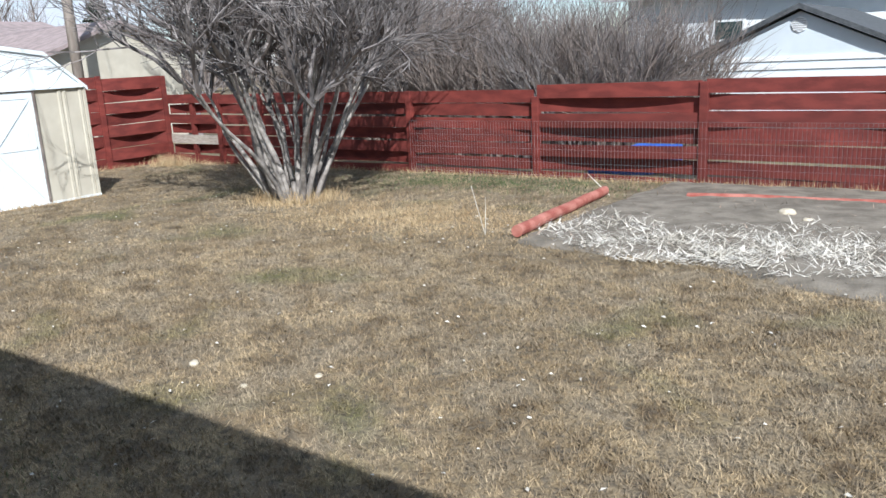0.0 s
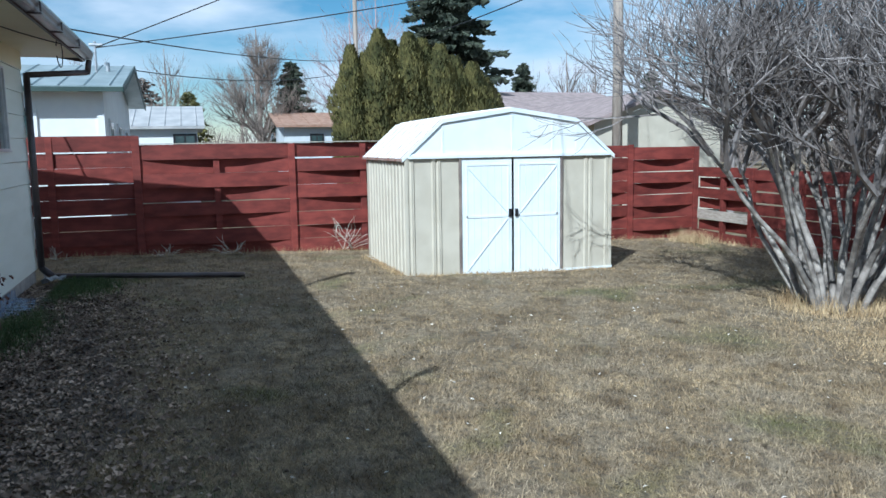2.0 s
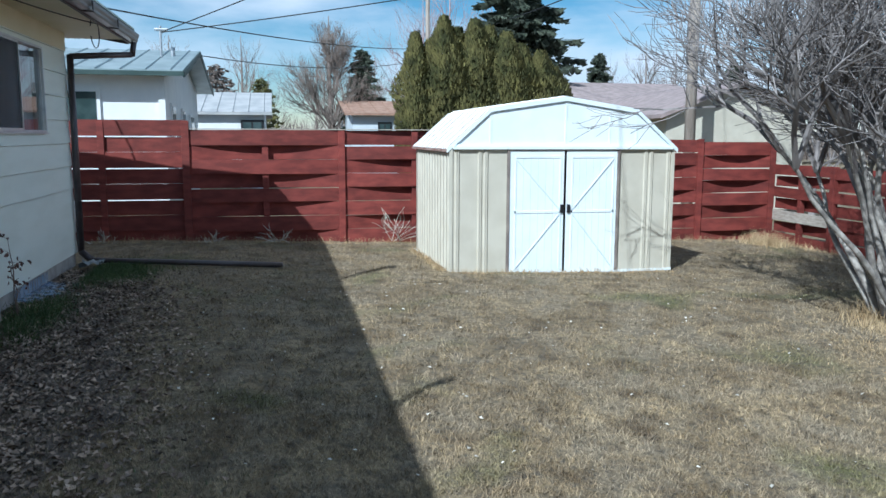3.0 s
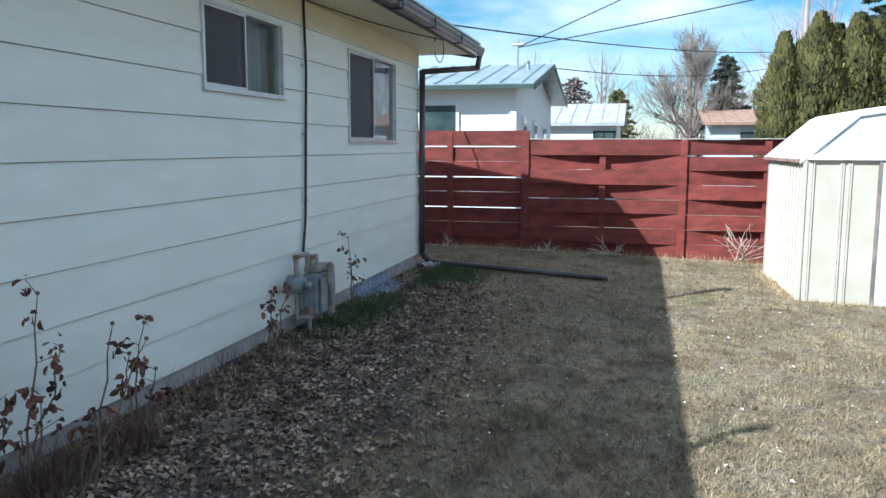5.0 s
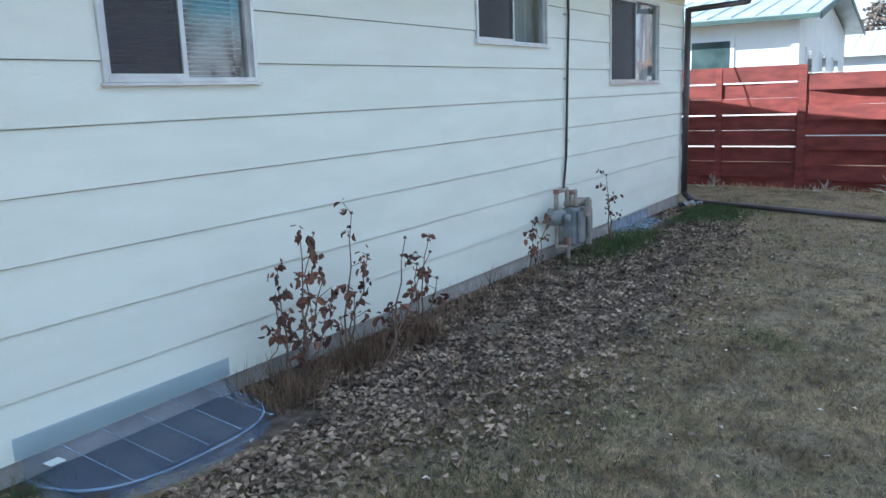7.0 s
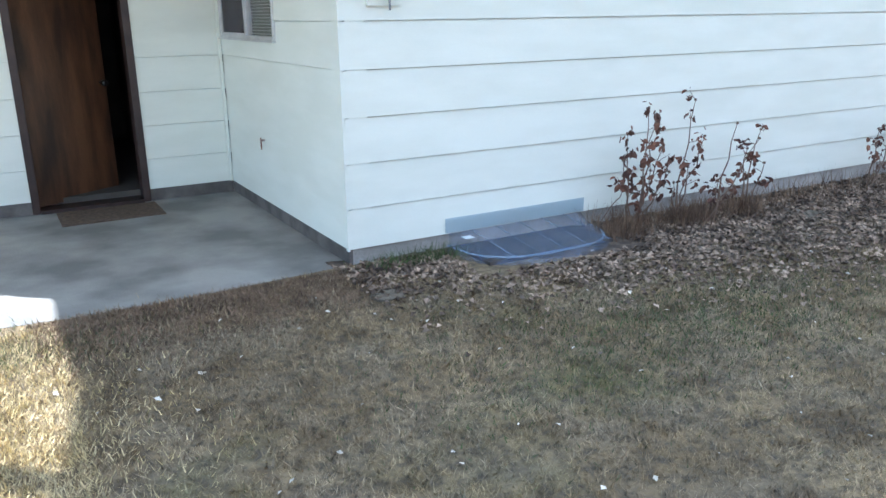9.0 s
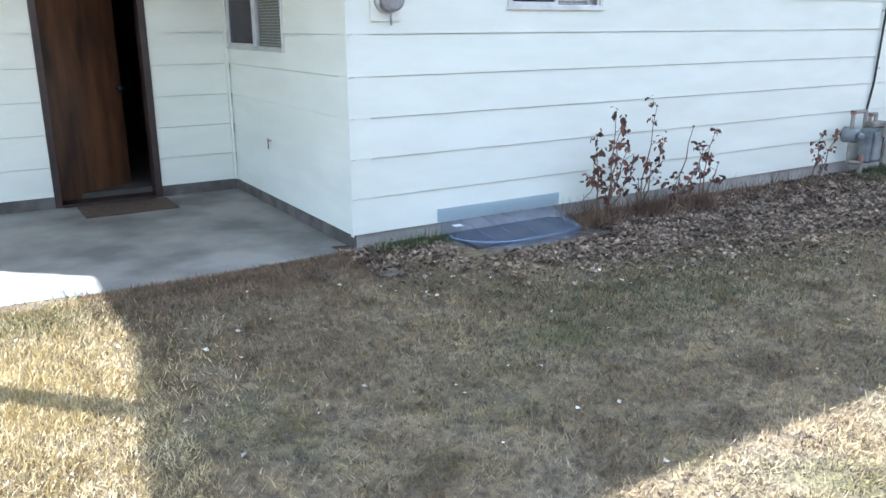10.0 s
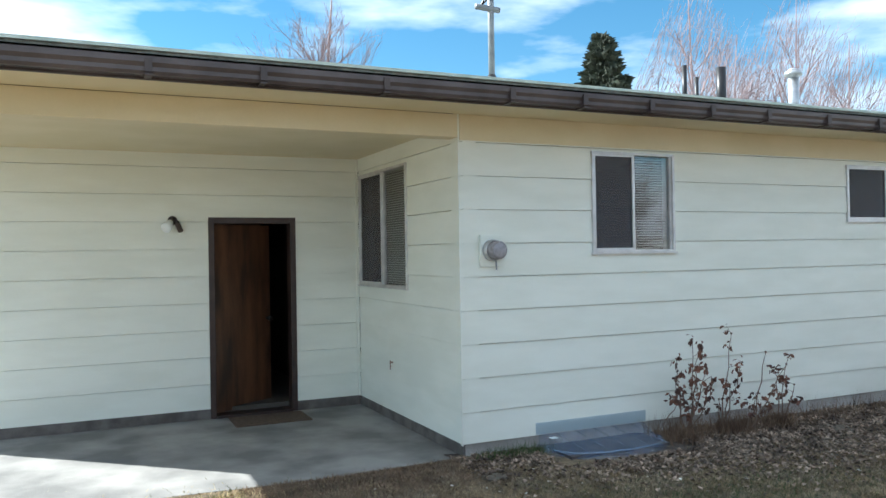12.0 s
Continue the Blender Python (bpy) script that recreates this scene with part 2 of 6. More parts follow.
def block(vs, fs, x0, x1, y0, y1, z0, z1):
    x0, x1, y0, y1, z0, z1 = min(x0, x1), max(x0, x1), min(y0, y1), max(y0, y1), min(z0, z1), max(z0, z1)
    quad(vs, fs, [(x, y, z) for z in (z0, z1) for x, y in ((x0, y0), (x1, y0), (x1, y1), (x0, y1))])


def rod(vs, fs, p, q, r0, r1=None, n=8, caps=True):
    p, q, r1 = Vector(p), Vector(q), r0 if r1 is None else r1
    d = (q - p).normalized()
    a = d.orthogonal().normalized()
    b = d.cross(a)
    k = len(vs)
    for c, r in ((p, r0), (q, r1)):
        for i in range(n):
            t = 2 * math.pi * i / n
            vs.append(tuple(c + r * (math.cos(t) * a + math.sin(t) * b)))
    for i in range(n):
        j = (i + 1) % n
        fs.append((k + i, k + j, k + n + j, k + n + i))
    if caps and n > 3:
        fs.append(tuple(k + n - 1 - i for i in range(n)))
        fs.append(tuple(k + n + i for i in range(n)))


def mesh_of(name, vs, fs, material, smooth=False):
    me = bpy.data.meshes.new(name)
    me.from_pydata([tuple(v) for v in vs], [], fs)
    me.materials.append(M[material] if isinstance(material, str) else material)
    if smooth:
        me.polygons.foreach_set("use_smooth", [True] * len(me.polygons))
    me.update()
    return me


def thing(name, place, label, category, group="", kind=""):
    """An Empty at a thing's base, to parent its parts."""
    ob = new(name)
    ob.location = place
    ob.empty_display_size = 0.1
    return tagged(ob, label, category, group, kind)


def part(name, vs, fs, material, parent=None, label="", smooth=False, bevel=0.0, kind=""):
    """ONE mesh object, its corners given in the world, under a thing or a part."""
    ob = new(name, mesh_of(name, vs, fs, material, smooth))
    if parent is not None:
        ob.parent = parent
        base, up = Vector(), parent
        while up is not None:
            base, up = base + up.location, up.parent
        ob.location = -base
    if bevel:
        b = ob.modifiers.new("edge", "BEVEL")
        b.width, b.segments, b.limit_method = bevel, 2, "ANGLE"
    return tagged(ob, label, kind=kind)


def boxes(name, rows, material, parent=None, label="", bevel=0.0, kind=""):
    vs, fs = [], []
    for r in rows:
        block(vs, fs, *r)
    return part(name, vs, fs, material, parent, label, bevel=bevel, kind=kind)


def rods(name, rows, material, parent=None, label="", n=8, kind=""):
    vs, fs = [], []
    for p, q, *r in rows:
        rod(vs, fs, p, q, *r, n=n)
    return part(name, vs, fs, material, parent, label, smooth=n > 8, kind=kind)


def gz(x, y):
    """Height of the ground."""
    h = 0.02 - (0.006 + 0.003 * np.clip((y + 1) / 3, 0, 1)) * np.clip(-x - 2, 0, 30) - 0.016 * np.clip(y + 1.7, 0, 30) - 0.02 * np.clip(y - 8, 0, 3)
    bump = 0.015 * np.sin(x * 1.3 + 1) * np.cos(y * 1.1) * np.clip((y + 1.0) / 3, 0, 1)
    bump = bump + 0.007 * np.sin(5.3 * x + 1.9 * y) * np.sin(4.7 * y - 2.2 * x + 0.7) * np.clip((y + 1.2) / 1.5, 0, 1)
    return h + bump


# ground
def grid_ground():
    xs = np.concatenate([[-600, -150, -60, -30], np.arange(-18, 6.01, 0.16), [12, 40, 150, 600]])
    ys = np.concatenate([[-600, -150, -50, -20, -8, -4.6, -3], np.arange(-1.8, 12.01, 0.16), [16, 30, 80, 200, 600]])
    X, Y = np.meshgrid(xs, ys, indexing="ij")
    Z = gz(X, Y)
    Z[(Y < -1.9) & (X > -12.6) & (X < 2.6)] = -0.12
    n = len(ys)
    vs = list(zip(X.ravel(), Y.ravel(), Z.ravel()))
    fs = [(i * n + j, (i + 1) * n + j, (i + 1) * n + j + 1, i * n + j + 1) for i in range(len(xs) - 1) for j in range(n - 1)]
    ob = part("ground", vs, fs, "lawn", None, "dormant tan backyard lawn around the house", smooth=True)
    return tagged(ob, category="ground", kind="structure")


grid_ground()

# house
WY, WX, BY = -1.75, -2.335, -4.385     # front wall, porch side wall, porch back wall
SILL, COURSE = 0.127, 0.2835
EAVE = 2.90


def wall(name, axis, at, out, lo, hi, z0, z1, holes, label):
    """A lap-sided wall: a core with its openings, and one board per course. axis: the way it runs; out: +1 or -1, its outer side."""
    top = thing(name, (0, 0, 0), label, "wall", kind="structure")
    cuts = sorted({lo, hi, *[c for h in holes for c in h[:2]]})

    def cells(a, b):
        for u0, u1 in zip(cuts, cuts[1:]):
            gaps = sorted([h[2:] for h in holes if h[0] < u1 - 1e-6 and h[1] > u0 + 1e-6])
            z = a
            for g0, g1 in gaps:
                if g1 <= z or g0 >= b:
                    continue
                if g0 > z:
                    yield u0, u1, z, g0
                z = g1
            if z < b - 1e-6:
                yield u0, u1, z, b

    def put(vs, fs, u0, u1, za, zb, d0, d1, d2, d3):
        """d0, d1: depths of the back; d2, d3: outer faces at the bottom and top."""
        p = []
        for z, inner, outer in ((za, d0, d2), (zb, d1, d3)):
            for u, d in ((u0, inner), (u1, inner), (u1, outer), (u0, outer)):
                w = at + out * d
                p.append((u, w, z) if axis == "x" else (w, u, z))
        if (axis == "x") == (out < 0):
            p = [p[i] for i in (1, 0, 3, 2, 5, 4, 7, 6)]
        quad(vs, fs, p)

    vs, fs = [], []
    for u0, u1, za, zb in cells(z0 - 0.0, z1):
        put(vs, fs, u0, u1, za, zb, -0.16, -0.16, -0.035, -0.035)
    part("wall_core", vs, fs, "siding", top)
    z = z0
    while z < z1 - 0.02:
        vs, fs = [], []
        rise = COURSE if z > z0 + 0.01 else COURSE - 0.0235
        zt = min(z + rise, z1)
        for u0, u1, za, zb in cells(z, zt - 0.0048):
            a, b = (za - z) / COURSE, (zb - z) / COURSE
            put(vs, fs, u0, u1, za, zb, -0.035, -0.035, 0.005 - 0.014 * a, 0.005 - 0.014 * b)
        if vs:
            part("siding_board", vs, fs, "siding", top)
        z += rise
    return top


W1 = (-4.605, -3.67, 1.71, 2.62)
W2 = (-8.26, -6.99, 2.005, 2.60)
W3 = (-11.45, -9.82, 1.66, 2.595)
SW = (-4.31, -2.92, 1.39, 2.60)
DR = (-1.605, -0.69, 0.0, 2.13)
wall("wall_front", "x", WY, 1, -12.52, WX, SILL, EAVE, [W1, W2, W3], "long cream lap-sided house wall above a concrete footing")
wall("wall_porch_side", "y", WX, 1, BY, WY, SILL, EAVE, [SW], "short cream lap-sided wall beside the covered patio")
wall("wall_porch_back", "x", BY, 1, WX, 1.92, SILL, EAVE, [DR], "cream lap-sided wall behind the covered patio")
tagged(boxes("wall_house_end", [(-12.5, -12.36, -10.6, WY - 0.16, -0.3, EAVE), (1.75, 1.90, -10.6, BY - 0.16, -0.3, EAVE), (-12.36, 1.75, -10.6, -10.46, -0.3, EAVE)], "siding"),
       "plain cream end and rear walls of the house", "wall", kind="structure")
tagged(boxes("inside_corner_trim", [(WX + 0.0065, WX + 0.03, BY + 0.0065, BY + 0.03, SILL, EAVE - 0.11)], "siding"), "cream inside corner strip between the porch walls", "trim", kind="structure")
tagged(boxes("corner_trim", [(WX - 0.001, WX + 0.012, WY - 0.02, WY + 0.010, SILL - 0.01, EAVE)], "siding"), "thin cream metal corner strip on the siding", "trim", kind="structure")
fd = tagged(boxes("foundation", [(-12.49, WX - 0.03, WY - 0.15, WY - 0.02, -0.4, SILL - 0.002), (WX - 0.14, WX - 0.03, BY - 0.1, WY - 0.151, -0.4, SILL - 0.002),
                                 (WX - 0.029, DR[0] - 0.0, BY - 0.15, BY - 0.02, -0.3, SILL - 0.002), (DR[1], 1.94, BY - 0.15, BY - 0.02, -0.3, SILL - 0.002)], "concrete"),
            "bare grey concrete footing under the siding", "foundation", kind="structure")
tagged(boxes("base_strip", [(DR[1], 1.95, BY - 0.02, BY - 0.004, 0.02, SILL - 0.003), (WX, DR[0], BY - 0.02, BY - 0.004, 0.02, SILL - 0.003), (WX - 0.03, WX - 0.006, BY - 0.004, WY - 0.02, 0.02, SILL - 0.003)], "basepaint"),
       "dark brown painted base strip along the patio", "trim", kind="structure")


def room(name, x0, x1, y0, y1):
    """Room behind the windows, its dimness put into a dark wall colour."""
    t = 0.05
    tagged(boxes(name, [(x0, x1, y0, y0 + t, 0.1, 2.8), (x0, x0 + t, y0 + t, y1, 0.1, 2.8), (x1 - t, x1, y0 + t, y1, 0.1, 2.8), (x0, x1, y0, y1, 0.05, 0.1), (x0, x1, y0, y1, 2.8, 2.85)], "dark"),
           "plain interior room behind the windows, dimness put into its dark colour", "room", kind="structure")


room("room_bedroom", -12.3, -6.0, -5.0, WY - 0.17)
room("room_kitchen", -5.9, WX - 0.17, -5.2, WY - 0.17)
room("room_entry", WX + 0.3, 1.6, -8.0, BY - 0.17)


# patio slab
vs, fs = [], []
edge = [(WX - 0.03, -1.79), (-2.2, -1.76), (-1.7, -1.72), (-1.0, -1.68), (-0.2, -1.76), (1.0, -1.8), (2.6, -1.8)]
for (xa, ya), (xb, yb) in zip(edge, edge[1:]):
    quad(vs, fs, [(xa, BY - 0.3, -0.15), (xb, BY - 0.3, -0.15), (xb, yb, -0.15), (xa, ya, -0.15), (xa, BY - 0.3, 0.022), (xb, BY - 0.3, 0.022), (xb, yb, 0.022), (xa, ya, 0.022)])
tagged(part("patio_slab", vs, fs, "slab"), "stained grey concrete patio slab under the porch roof", "patio", kind="structure")

# roof
PITCH = 0.17
EX0, EX1, EY, RZ = -13.10, 2.26, -1.06, 3.02
RIDGE = -6.1
roof = thing("roof", (0, 0, 0), "low-pitched shingled house roof with dark fascia", "roof", kind="structure")
M["driproof"] = mat("pale_green_edge", (0.42, 0.50, 0.44), (0.55, 0.62, 0.56), 6, 0.6, fine=0.1)
vs, fs = [], []
rz = RZ + PITCH * (EY - RIDGE)
for ya, za, yb, zb in ((EY + 0.03, RZ, RIDGE, rz), (RIDGE, rz, -11.1, RZ)):
    quad(vs, fs, [(EX0, ya, za - 0.03), (EX1, ya, za - 0.03), (EX1, yb, zb - 0.03), (EX0, yb, zb - 0.03), (EX0, ya, za), (EX1, ya, za), (EX1, yb, zb), (EX0, yb, zb)])
part("roof_deck", vs, fs, "shingle", roof)
vs, fs = [], []
y = EY + 0.045
while y > RIDGE:
    za, zb = RZ + PITCH * (EY - y) + 0.012, RZ + PITCH * (EY - y + 0.16) + 0.006
    quad(vs, fs, [(EX0, y, za - 0.014), (EX1, y, za - 0.014), (EX1, y - 0.16, zb - 0.006), (EX0, y - 0.16, zb - 0.006), (EX0, y, za), (EX1, y, za), (EX1, y - 0.16, zb), (EX0, y - 0.16, zb)])
    y -= 0.14
part("shingle_courses", vs, fs, "shingle", roof)
boxes("drip_edge", [(EX0, EX1, EY + 0.046, EY + 0.058, RZ - 0.012, RZ + 0.010)], "driproof", roof, "pale greenish drip edge")
boxes("fascia_board", [(EX0, EX1, EY - 0.025, EY, 2.835, RZ - 0.035)], "fascia", roof, "dark brown fascia board")
for x in (EX0, EX1 - 0.03):
    vs, fs = [], []
    for ya, yb in ((EY - 0.03, RIDGE), (RIDGE, -11.1)):
        za, zb = RZ - 0.03 + PITCH * (-abs(ya - RIDGE) + abs(EY - RIDGE)), RZ - 0.03 + PITCH * (-abs(yb - RIDGE) + abs(EY - RIDGE))
        quad(vs, fs, [(x, ya, za - 0.17), (x + 0.03, ya, za - 0.17), (x + 0.03, yb, zb - 0.17), (x, yb, zb - 0.17), (x, ya, za - 0.002), (x + 0.03, ya, za - 0.002), (x + 0.03, yb, zb - 0.002), (x, yb, zb - 0.002)])
    part("rake_board", vs, fs, "fascia", roof)
ceil = thing("ceiling_soffit", (0, 0, 0), "cream painted eave soffit and porch ceiling", "ceiling", kind="structure")
boxes("eave_soffit", [(EX0 + 0.03, WX, WY - 0.16, EY - 0.026, EAVE - 0.02, EAVE)], "soffit", ceil)
boxes("porch_ceiling", [(WX + 0.0, 1.87, BY - 0.1, WY - 0.02, 2.80, 2.83)], "soffit", ceil)
boxes("attic_deck", [(-12.4, 1.87, -10.5, WY - 0.17, EAVE + 0.001, EAVE + 0.03)], "dark", ceil)
boxes("porch_soffit_strip", [(WX, 2.05, WY + 0.012, EY - 0.026, EAVE - 0.02, EAVE)], "soffit", ceil)
tagged(boxes("porch_beam", [(WX + 0.013, 2.0, WY - 0.14, WY + 0.010, 2.685, EAVE - 0.022)], "soffit", bevel=0.004), "cream boxed beam along the front of the porch", "beam", kind="structure")
tagged(boxes("frieze_board", [(-12.5, WX - 0.005, WY + 0.004, WY + 0.012, 2.665, EAVE - 0.021)], "soffit"), "plain cream frieze board below the eave", "trim", kind="structure")
for x in (-12.5, 1.79):
    vs, fs = [], []
    for xx in (x, x + 0.1):
        vs += [(xx, -10.6, EAVE + 0.031), (xx, WY - 0.17, EAVE + 0.031), (xx, WY - 0.17, RZ - 0.035 + PITCH * (EY - WY + 0.17)), (xx, RIDGE, rz - 0.035), (xx, -10.6, RZ - 0.035 + PITCH * 0.5)]
    fs = [(4, 3, 2, 1, 0), (5, 6, 7, 8, 9)] + [(i, (i + 1) % 5, 5 + (i + 1) % 5, 5 + i) for i in range(5)]
    tagged(part("wall_gable", vs, fs, "siding"), "cream gable wall under the roof end", "wall", kind="structure")
post = thing("porch_post", (1.90, -2.2, 0.02), "plain cream square porch post", "post")
boxes("post_shaft", [(1.85, 1.95, -2.25, -2.15, 0.022, 2.79)], "soffit", post, bevel=0.004)

# gutter
gut = thing("gutter", (0, 0, 0), "dark brown metal gutter along the front eave", "gutter")
prof = [(0.0, 0.10), (0.0, 0.0), (0.075, 0.0), (0.088, 0.02), (0.09, 0.045), (0.105, 0.07), (0.108, 0.105), (0.098, 0.105), (0.095, 0.075), (0.08, 0.048), (0.078, 0.024), (0.07, 0.010), (0.008, 0.010), (0.008, 0.10)]


def gutter_run(x0, x1, sag=0.0):
    n, vs, fs = len(prof), [], []
    for x in (x0, x1):
        vs += [(x, EY + 0.004 + a, 2.850 + b) for a, b in prof]
    for i in range(n):
        j = (i + 1) % n
        fs.append((i, j, n + j, n + i))
    fs += [tuple(reversed(range(n))), tuple(range(n, 2 * n))]
    return vs, fs


joints = [EX0, -11.6, -10.3, -9.1, -8.1, -7.3, -6.45, -5.75, -5.0, -4.35, -3.7, -3.05, -2.4, -1.4, -0.55, 0.15, 1.2, EX1]
for a, b in zip(joints, joints[1:]):
    vs, fs = gutter_run(a + 0.001, b - 0.001)
    part("gutter_length", vs, fs, "gutter", gut)
for x in joints[1:-1]:
    vs, fs = [], []
    block(vs, fs, x - 0.022, x + 0.022, EY + 0.112, EY + 0.124, 2.860, 2.943)
    block(vs, fs, x - 0.022, x + 0.022, EY + 0.004, EY + 0.124, 2.838, 2.8495)
    part("gutter_joint", vs, fs, "fascia", gut)
ds = thing("downspout", (-12.45, -1.68, 0), "dark brown metal downspout with a long ground outlet", "downspout")
vs, fs = [], []
rod(vs, fs, (-12.98, -1.0, 2.84), (-12.96, -1.03, 2.66), 0.038, n=8)
rod(vs, fs, (-12.96, -1.03, 2.68), (-12.50, -1.69, 2.60), 0.038, n=8)
rod(vs, fs, (-12.50, -1.69, 2.62), (-12.46, -1.69, 0.14), 0.042, n=8)
part("down_pipe", vs, fs, "gutter", ds, smooth=True)
vs, fs = [], []
rod(vs, fs, (-12.46, -1.69, 0.14), (-12.42, -1.55, 0.02), 0.045, n=8)
rod(vs, fs, (-12.42, -1.55, 0.03), (-12.2, 0.85, -0.07), 0.036, n=8)
part("ground_outlet", vs, fs, "gutter", ds, smooth=True)


# windows
def window(name, axis, at, hole, slat_half, label, mirror=False):
    """An aluminium sliding window: outer frame, a screened half, a glazed half with blinds behind."""
    u0, u1, z0, z1 = hole
    w = thing(name, (0, 0, 0), label, "window", kind="structure")

    def bx(rows):
        return [(a, b, at + c, at + d, e, f) if axis == "x" else (at + c, at + d, a, b, e, f) for a, b, c, d, e, f in rows]

    f = 0.018
    boxes("window_frame", bx([(u0 - 0.006, u0 + f, -0.05, 0.016, z0 - 0.006, z1 + 0.006), (u1 - f, u1 + 0.006, -0.05, 0.016, z0 - 0.006, z1 + 0.006), (u0 + f, u1 - f, -0.05, 0.016, z1 - f, z1 + 0.006),
                              (u0 + f, u1 - f, -0.05, 0.016, z0 - 0.006, z0 + f)]), "alu", w, "aluminium window frame", bevel=0.003)
    boxes("window_sill", bx([(u0 - 0.02, u1 + 0.02, 0.0, 0.03, z0 - 0.020, z0 - 0.0065)]), "alu", w)
    mid = (u0 + u1) / 2
    sa, sb = (mid, u1 - f) if not mirror else (u0 + f, mid)
    ga, gb = (u0 + f, mid) if not mirror else (mid, u1 - f)
    boxes("screen_frame", bx([(sa, sa + 0.02, -0.02, 0.006, z0 + f, z1 - f), (sb - 0.02, sb, -0.02, 0.006, z0 + f, z1 - f), (sa + 0.02, sb - 0.02, -0.02, 0.006, z0 + f, z0 + f + 0.018), (sa + 0.02, sb - 0.02, -0.02, 0.006, z1 - f - 0.018, z1 - f)]), "alu", w)
    boxes("insect_screen", bx([(sa + 0.02, sb - 0.02, -0.008, -0.005, z0 + f + 0.018, z1 - f - 0.018)]), SCREEN, w, "dark insect screen")
    for a, b, d in ((sa, sb, -0.032), (ga, gb, -0.030)):
        if axis == "x":
            c = [(b, at + d, z0 + f), (a, at + d, z0 + f), (a, at + d, z1 - f), (b, at + d, z1 - f)]
        else:
            c = [(at + d, a, z0 + f), (at + d, b, z0 + f), (at + d, b, z1 - f), (at + d, a, z1 - f)]
        p = part("pane", c, [(0, 1, 2, 3)], "glass", w)
        p.visible_shadow = False
    boxes("sash_rail", bx([(ga, ga + 0.022, -0.045, -0.01, z0 + f, z1 - f), (gb - 0.022, gb, -0.045, -0.01, z0 + f, z1 - f)]), "alu", w)
    if slat_half:
        vs, fs = [], []
        z = z0 + f + 0.01
        while z < z1 - f:
            block(vs, fs, *bx([(u0 + f, u1 - f - 0.08, -0.105, -0.08, z, z + 0.004)])[0])
            z += 0.024
        part("blind_slats", vs, fs, "blind", w, "pale horizontal blind slats", kind="stuff")
    else:
        boxes("curtain", bx([(u0 + f, u1 - f, -0.14, -0.12, z0, z1)]), "curtain", w, "pale drawn curtain")
    return w


SCREEN = bpy.data.materials.new("woven_insect_screen")
SCREEN.use_nodes = True
st = SCREEN.node_tree
sb_ = st.nodes["Principled BSDF"]
sb_.inputs["Base Color"].default_value, sb_.inputs["Roughness"].default_value, sb_.inputs["Alpha"].default_value = (0.085, 0.083, 0.095, 1), 0.7, 0.56
M["curtain"] = mat("grey_curtain", (0.36, 0.41, 0.46), (0.48, 0.53, 0.58), 1.5, 0.9, stretch=(14, 14, 0.3), fine=0.05)
window("window_1", "x", WY, W1, True, "aluminium sliding window with screen and pale blinds")
window("window_2", "x", WY, W2, False, "small high aluminium sliding window with grey curtain")
window("window_3", "x", WY, W3, False, "wide aluminium sliding window with grey curtain")
window("window_4", "y", WX, SW, True, "tall aluminium sliding window beside the patio with blinds", mirror=True)

# door
dr = thing("door_1", (-0.74, -4.42, 0.03), "dark brown entry door standing ajar", "door", kind="structure")
boxes("door_frame", [(DR[0] - 0.005, DR[0] + 0.055, -4.53, -4.368, 0.023, 2.135), (DR[1] - 0.055, DR[1] + 0.005, -4.53, -4.368, 0.023, 2.135), (DR[0] + 0.055, DR[1] - 0.055, -4.53, -4.368, 2.07, 2.135)], "doorframe", dr, "dark brown door frame", bevel=0.004)
boxes("threshold", [(DR[0] + 0.055, DR[1] - 0.055, -4.56, -4.35, 0.023, 0.05)], "doorframe", dr, "worn metal threshold")
leaf = boxes("door_leaf", [(-0.80, 0.0, -0.045, 0.0, 0.0, 2.0)], "door", None, "stained brown flush wooden door leaf", bevel=0.003)
leaf.parent = dr
leaf.location = (-0.01, -0.02, 0.035)
leaf.rotation_euler = (0, 0, radians(32))
knob = rods("door_knob", [((-0.74, 0.0, 0.95), (-0.74, 0.045, 0.95), 0.012), ((-0.74, 0.04, 0.95), (-0.74, 0.075, 0.95), 0.027)], "black", None, "dark round door knob", n=12)
knob.parent = leaf

# electric meter
M["dome"] = mat("meter_glass_grey", (0.24, 0.235, 0.26), (0.36, 0.35, 0.38), 14, 0.22, fine=0.1)
em = thing("electric_meter", (-2.66, WY, 1.58), "round glass electric meter on a cream square box", "electric meter")
boxes("meter_box", [(-2.77, -2.55, WY, WY + 0.028, 1.58, 1.85)], "siding", em, bevel=0.004)
rods("meter_ring", [((-2.66, WY + 0.028, 1.72), (-2.66, WY + 0.085, 1.72), 0.092, 0.088)], "galv", em, n=24)
rods("meter_dome", [((-2.66, WY + 0.085, 1.72), (-2.66, WY + 0.16, 1.72), 0.080, 0.074), ((-2.66, WY + 0.16, 1.72), (-2.66, WY + 0.175, 1.72), 0.074, 0.055)], "dome", em, n=24)
rods("meter_seal", [((-2.68, WY + 0.06, 1.63), (-2.68, WY + 0.065, 1.555), 0.008, 0.007)], "meter", em)
em.location += Vector((0.04, 0, 0.022))
mast = thing("service_mast", (-2.72, -1.86, 3.12), "galvanised service mast rising through the roof", "service mast")
rods("mast_pipe", [((-2.72, -1.86, 2.9), (-2.72, -1.86, 4.5), 0.028)], "meter", mast, n=12)
rods("mast_boot", [((-2.72, -1.86, 3.11), (-2.72, -1.86, 3.26), 0.062, 0.034)], "black", mast, n=12)
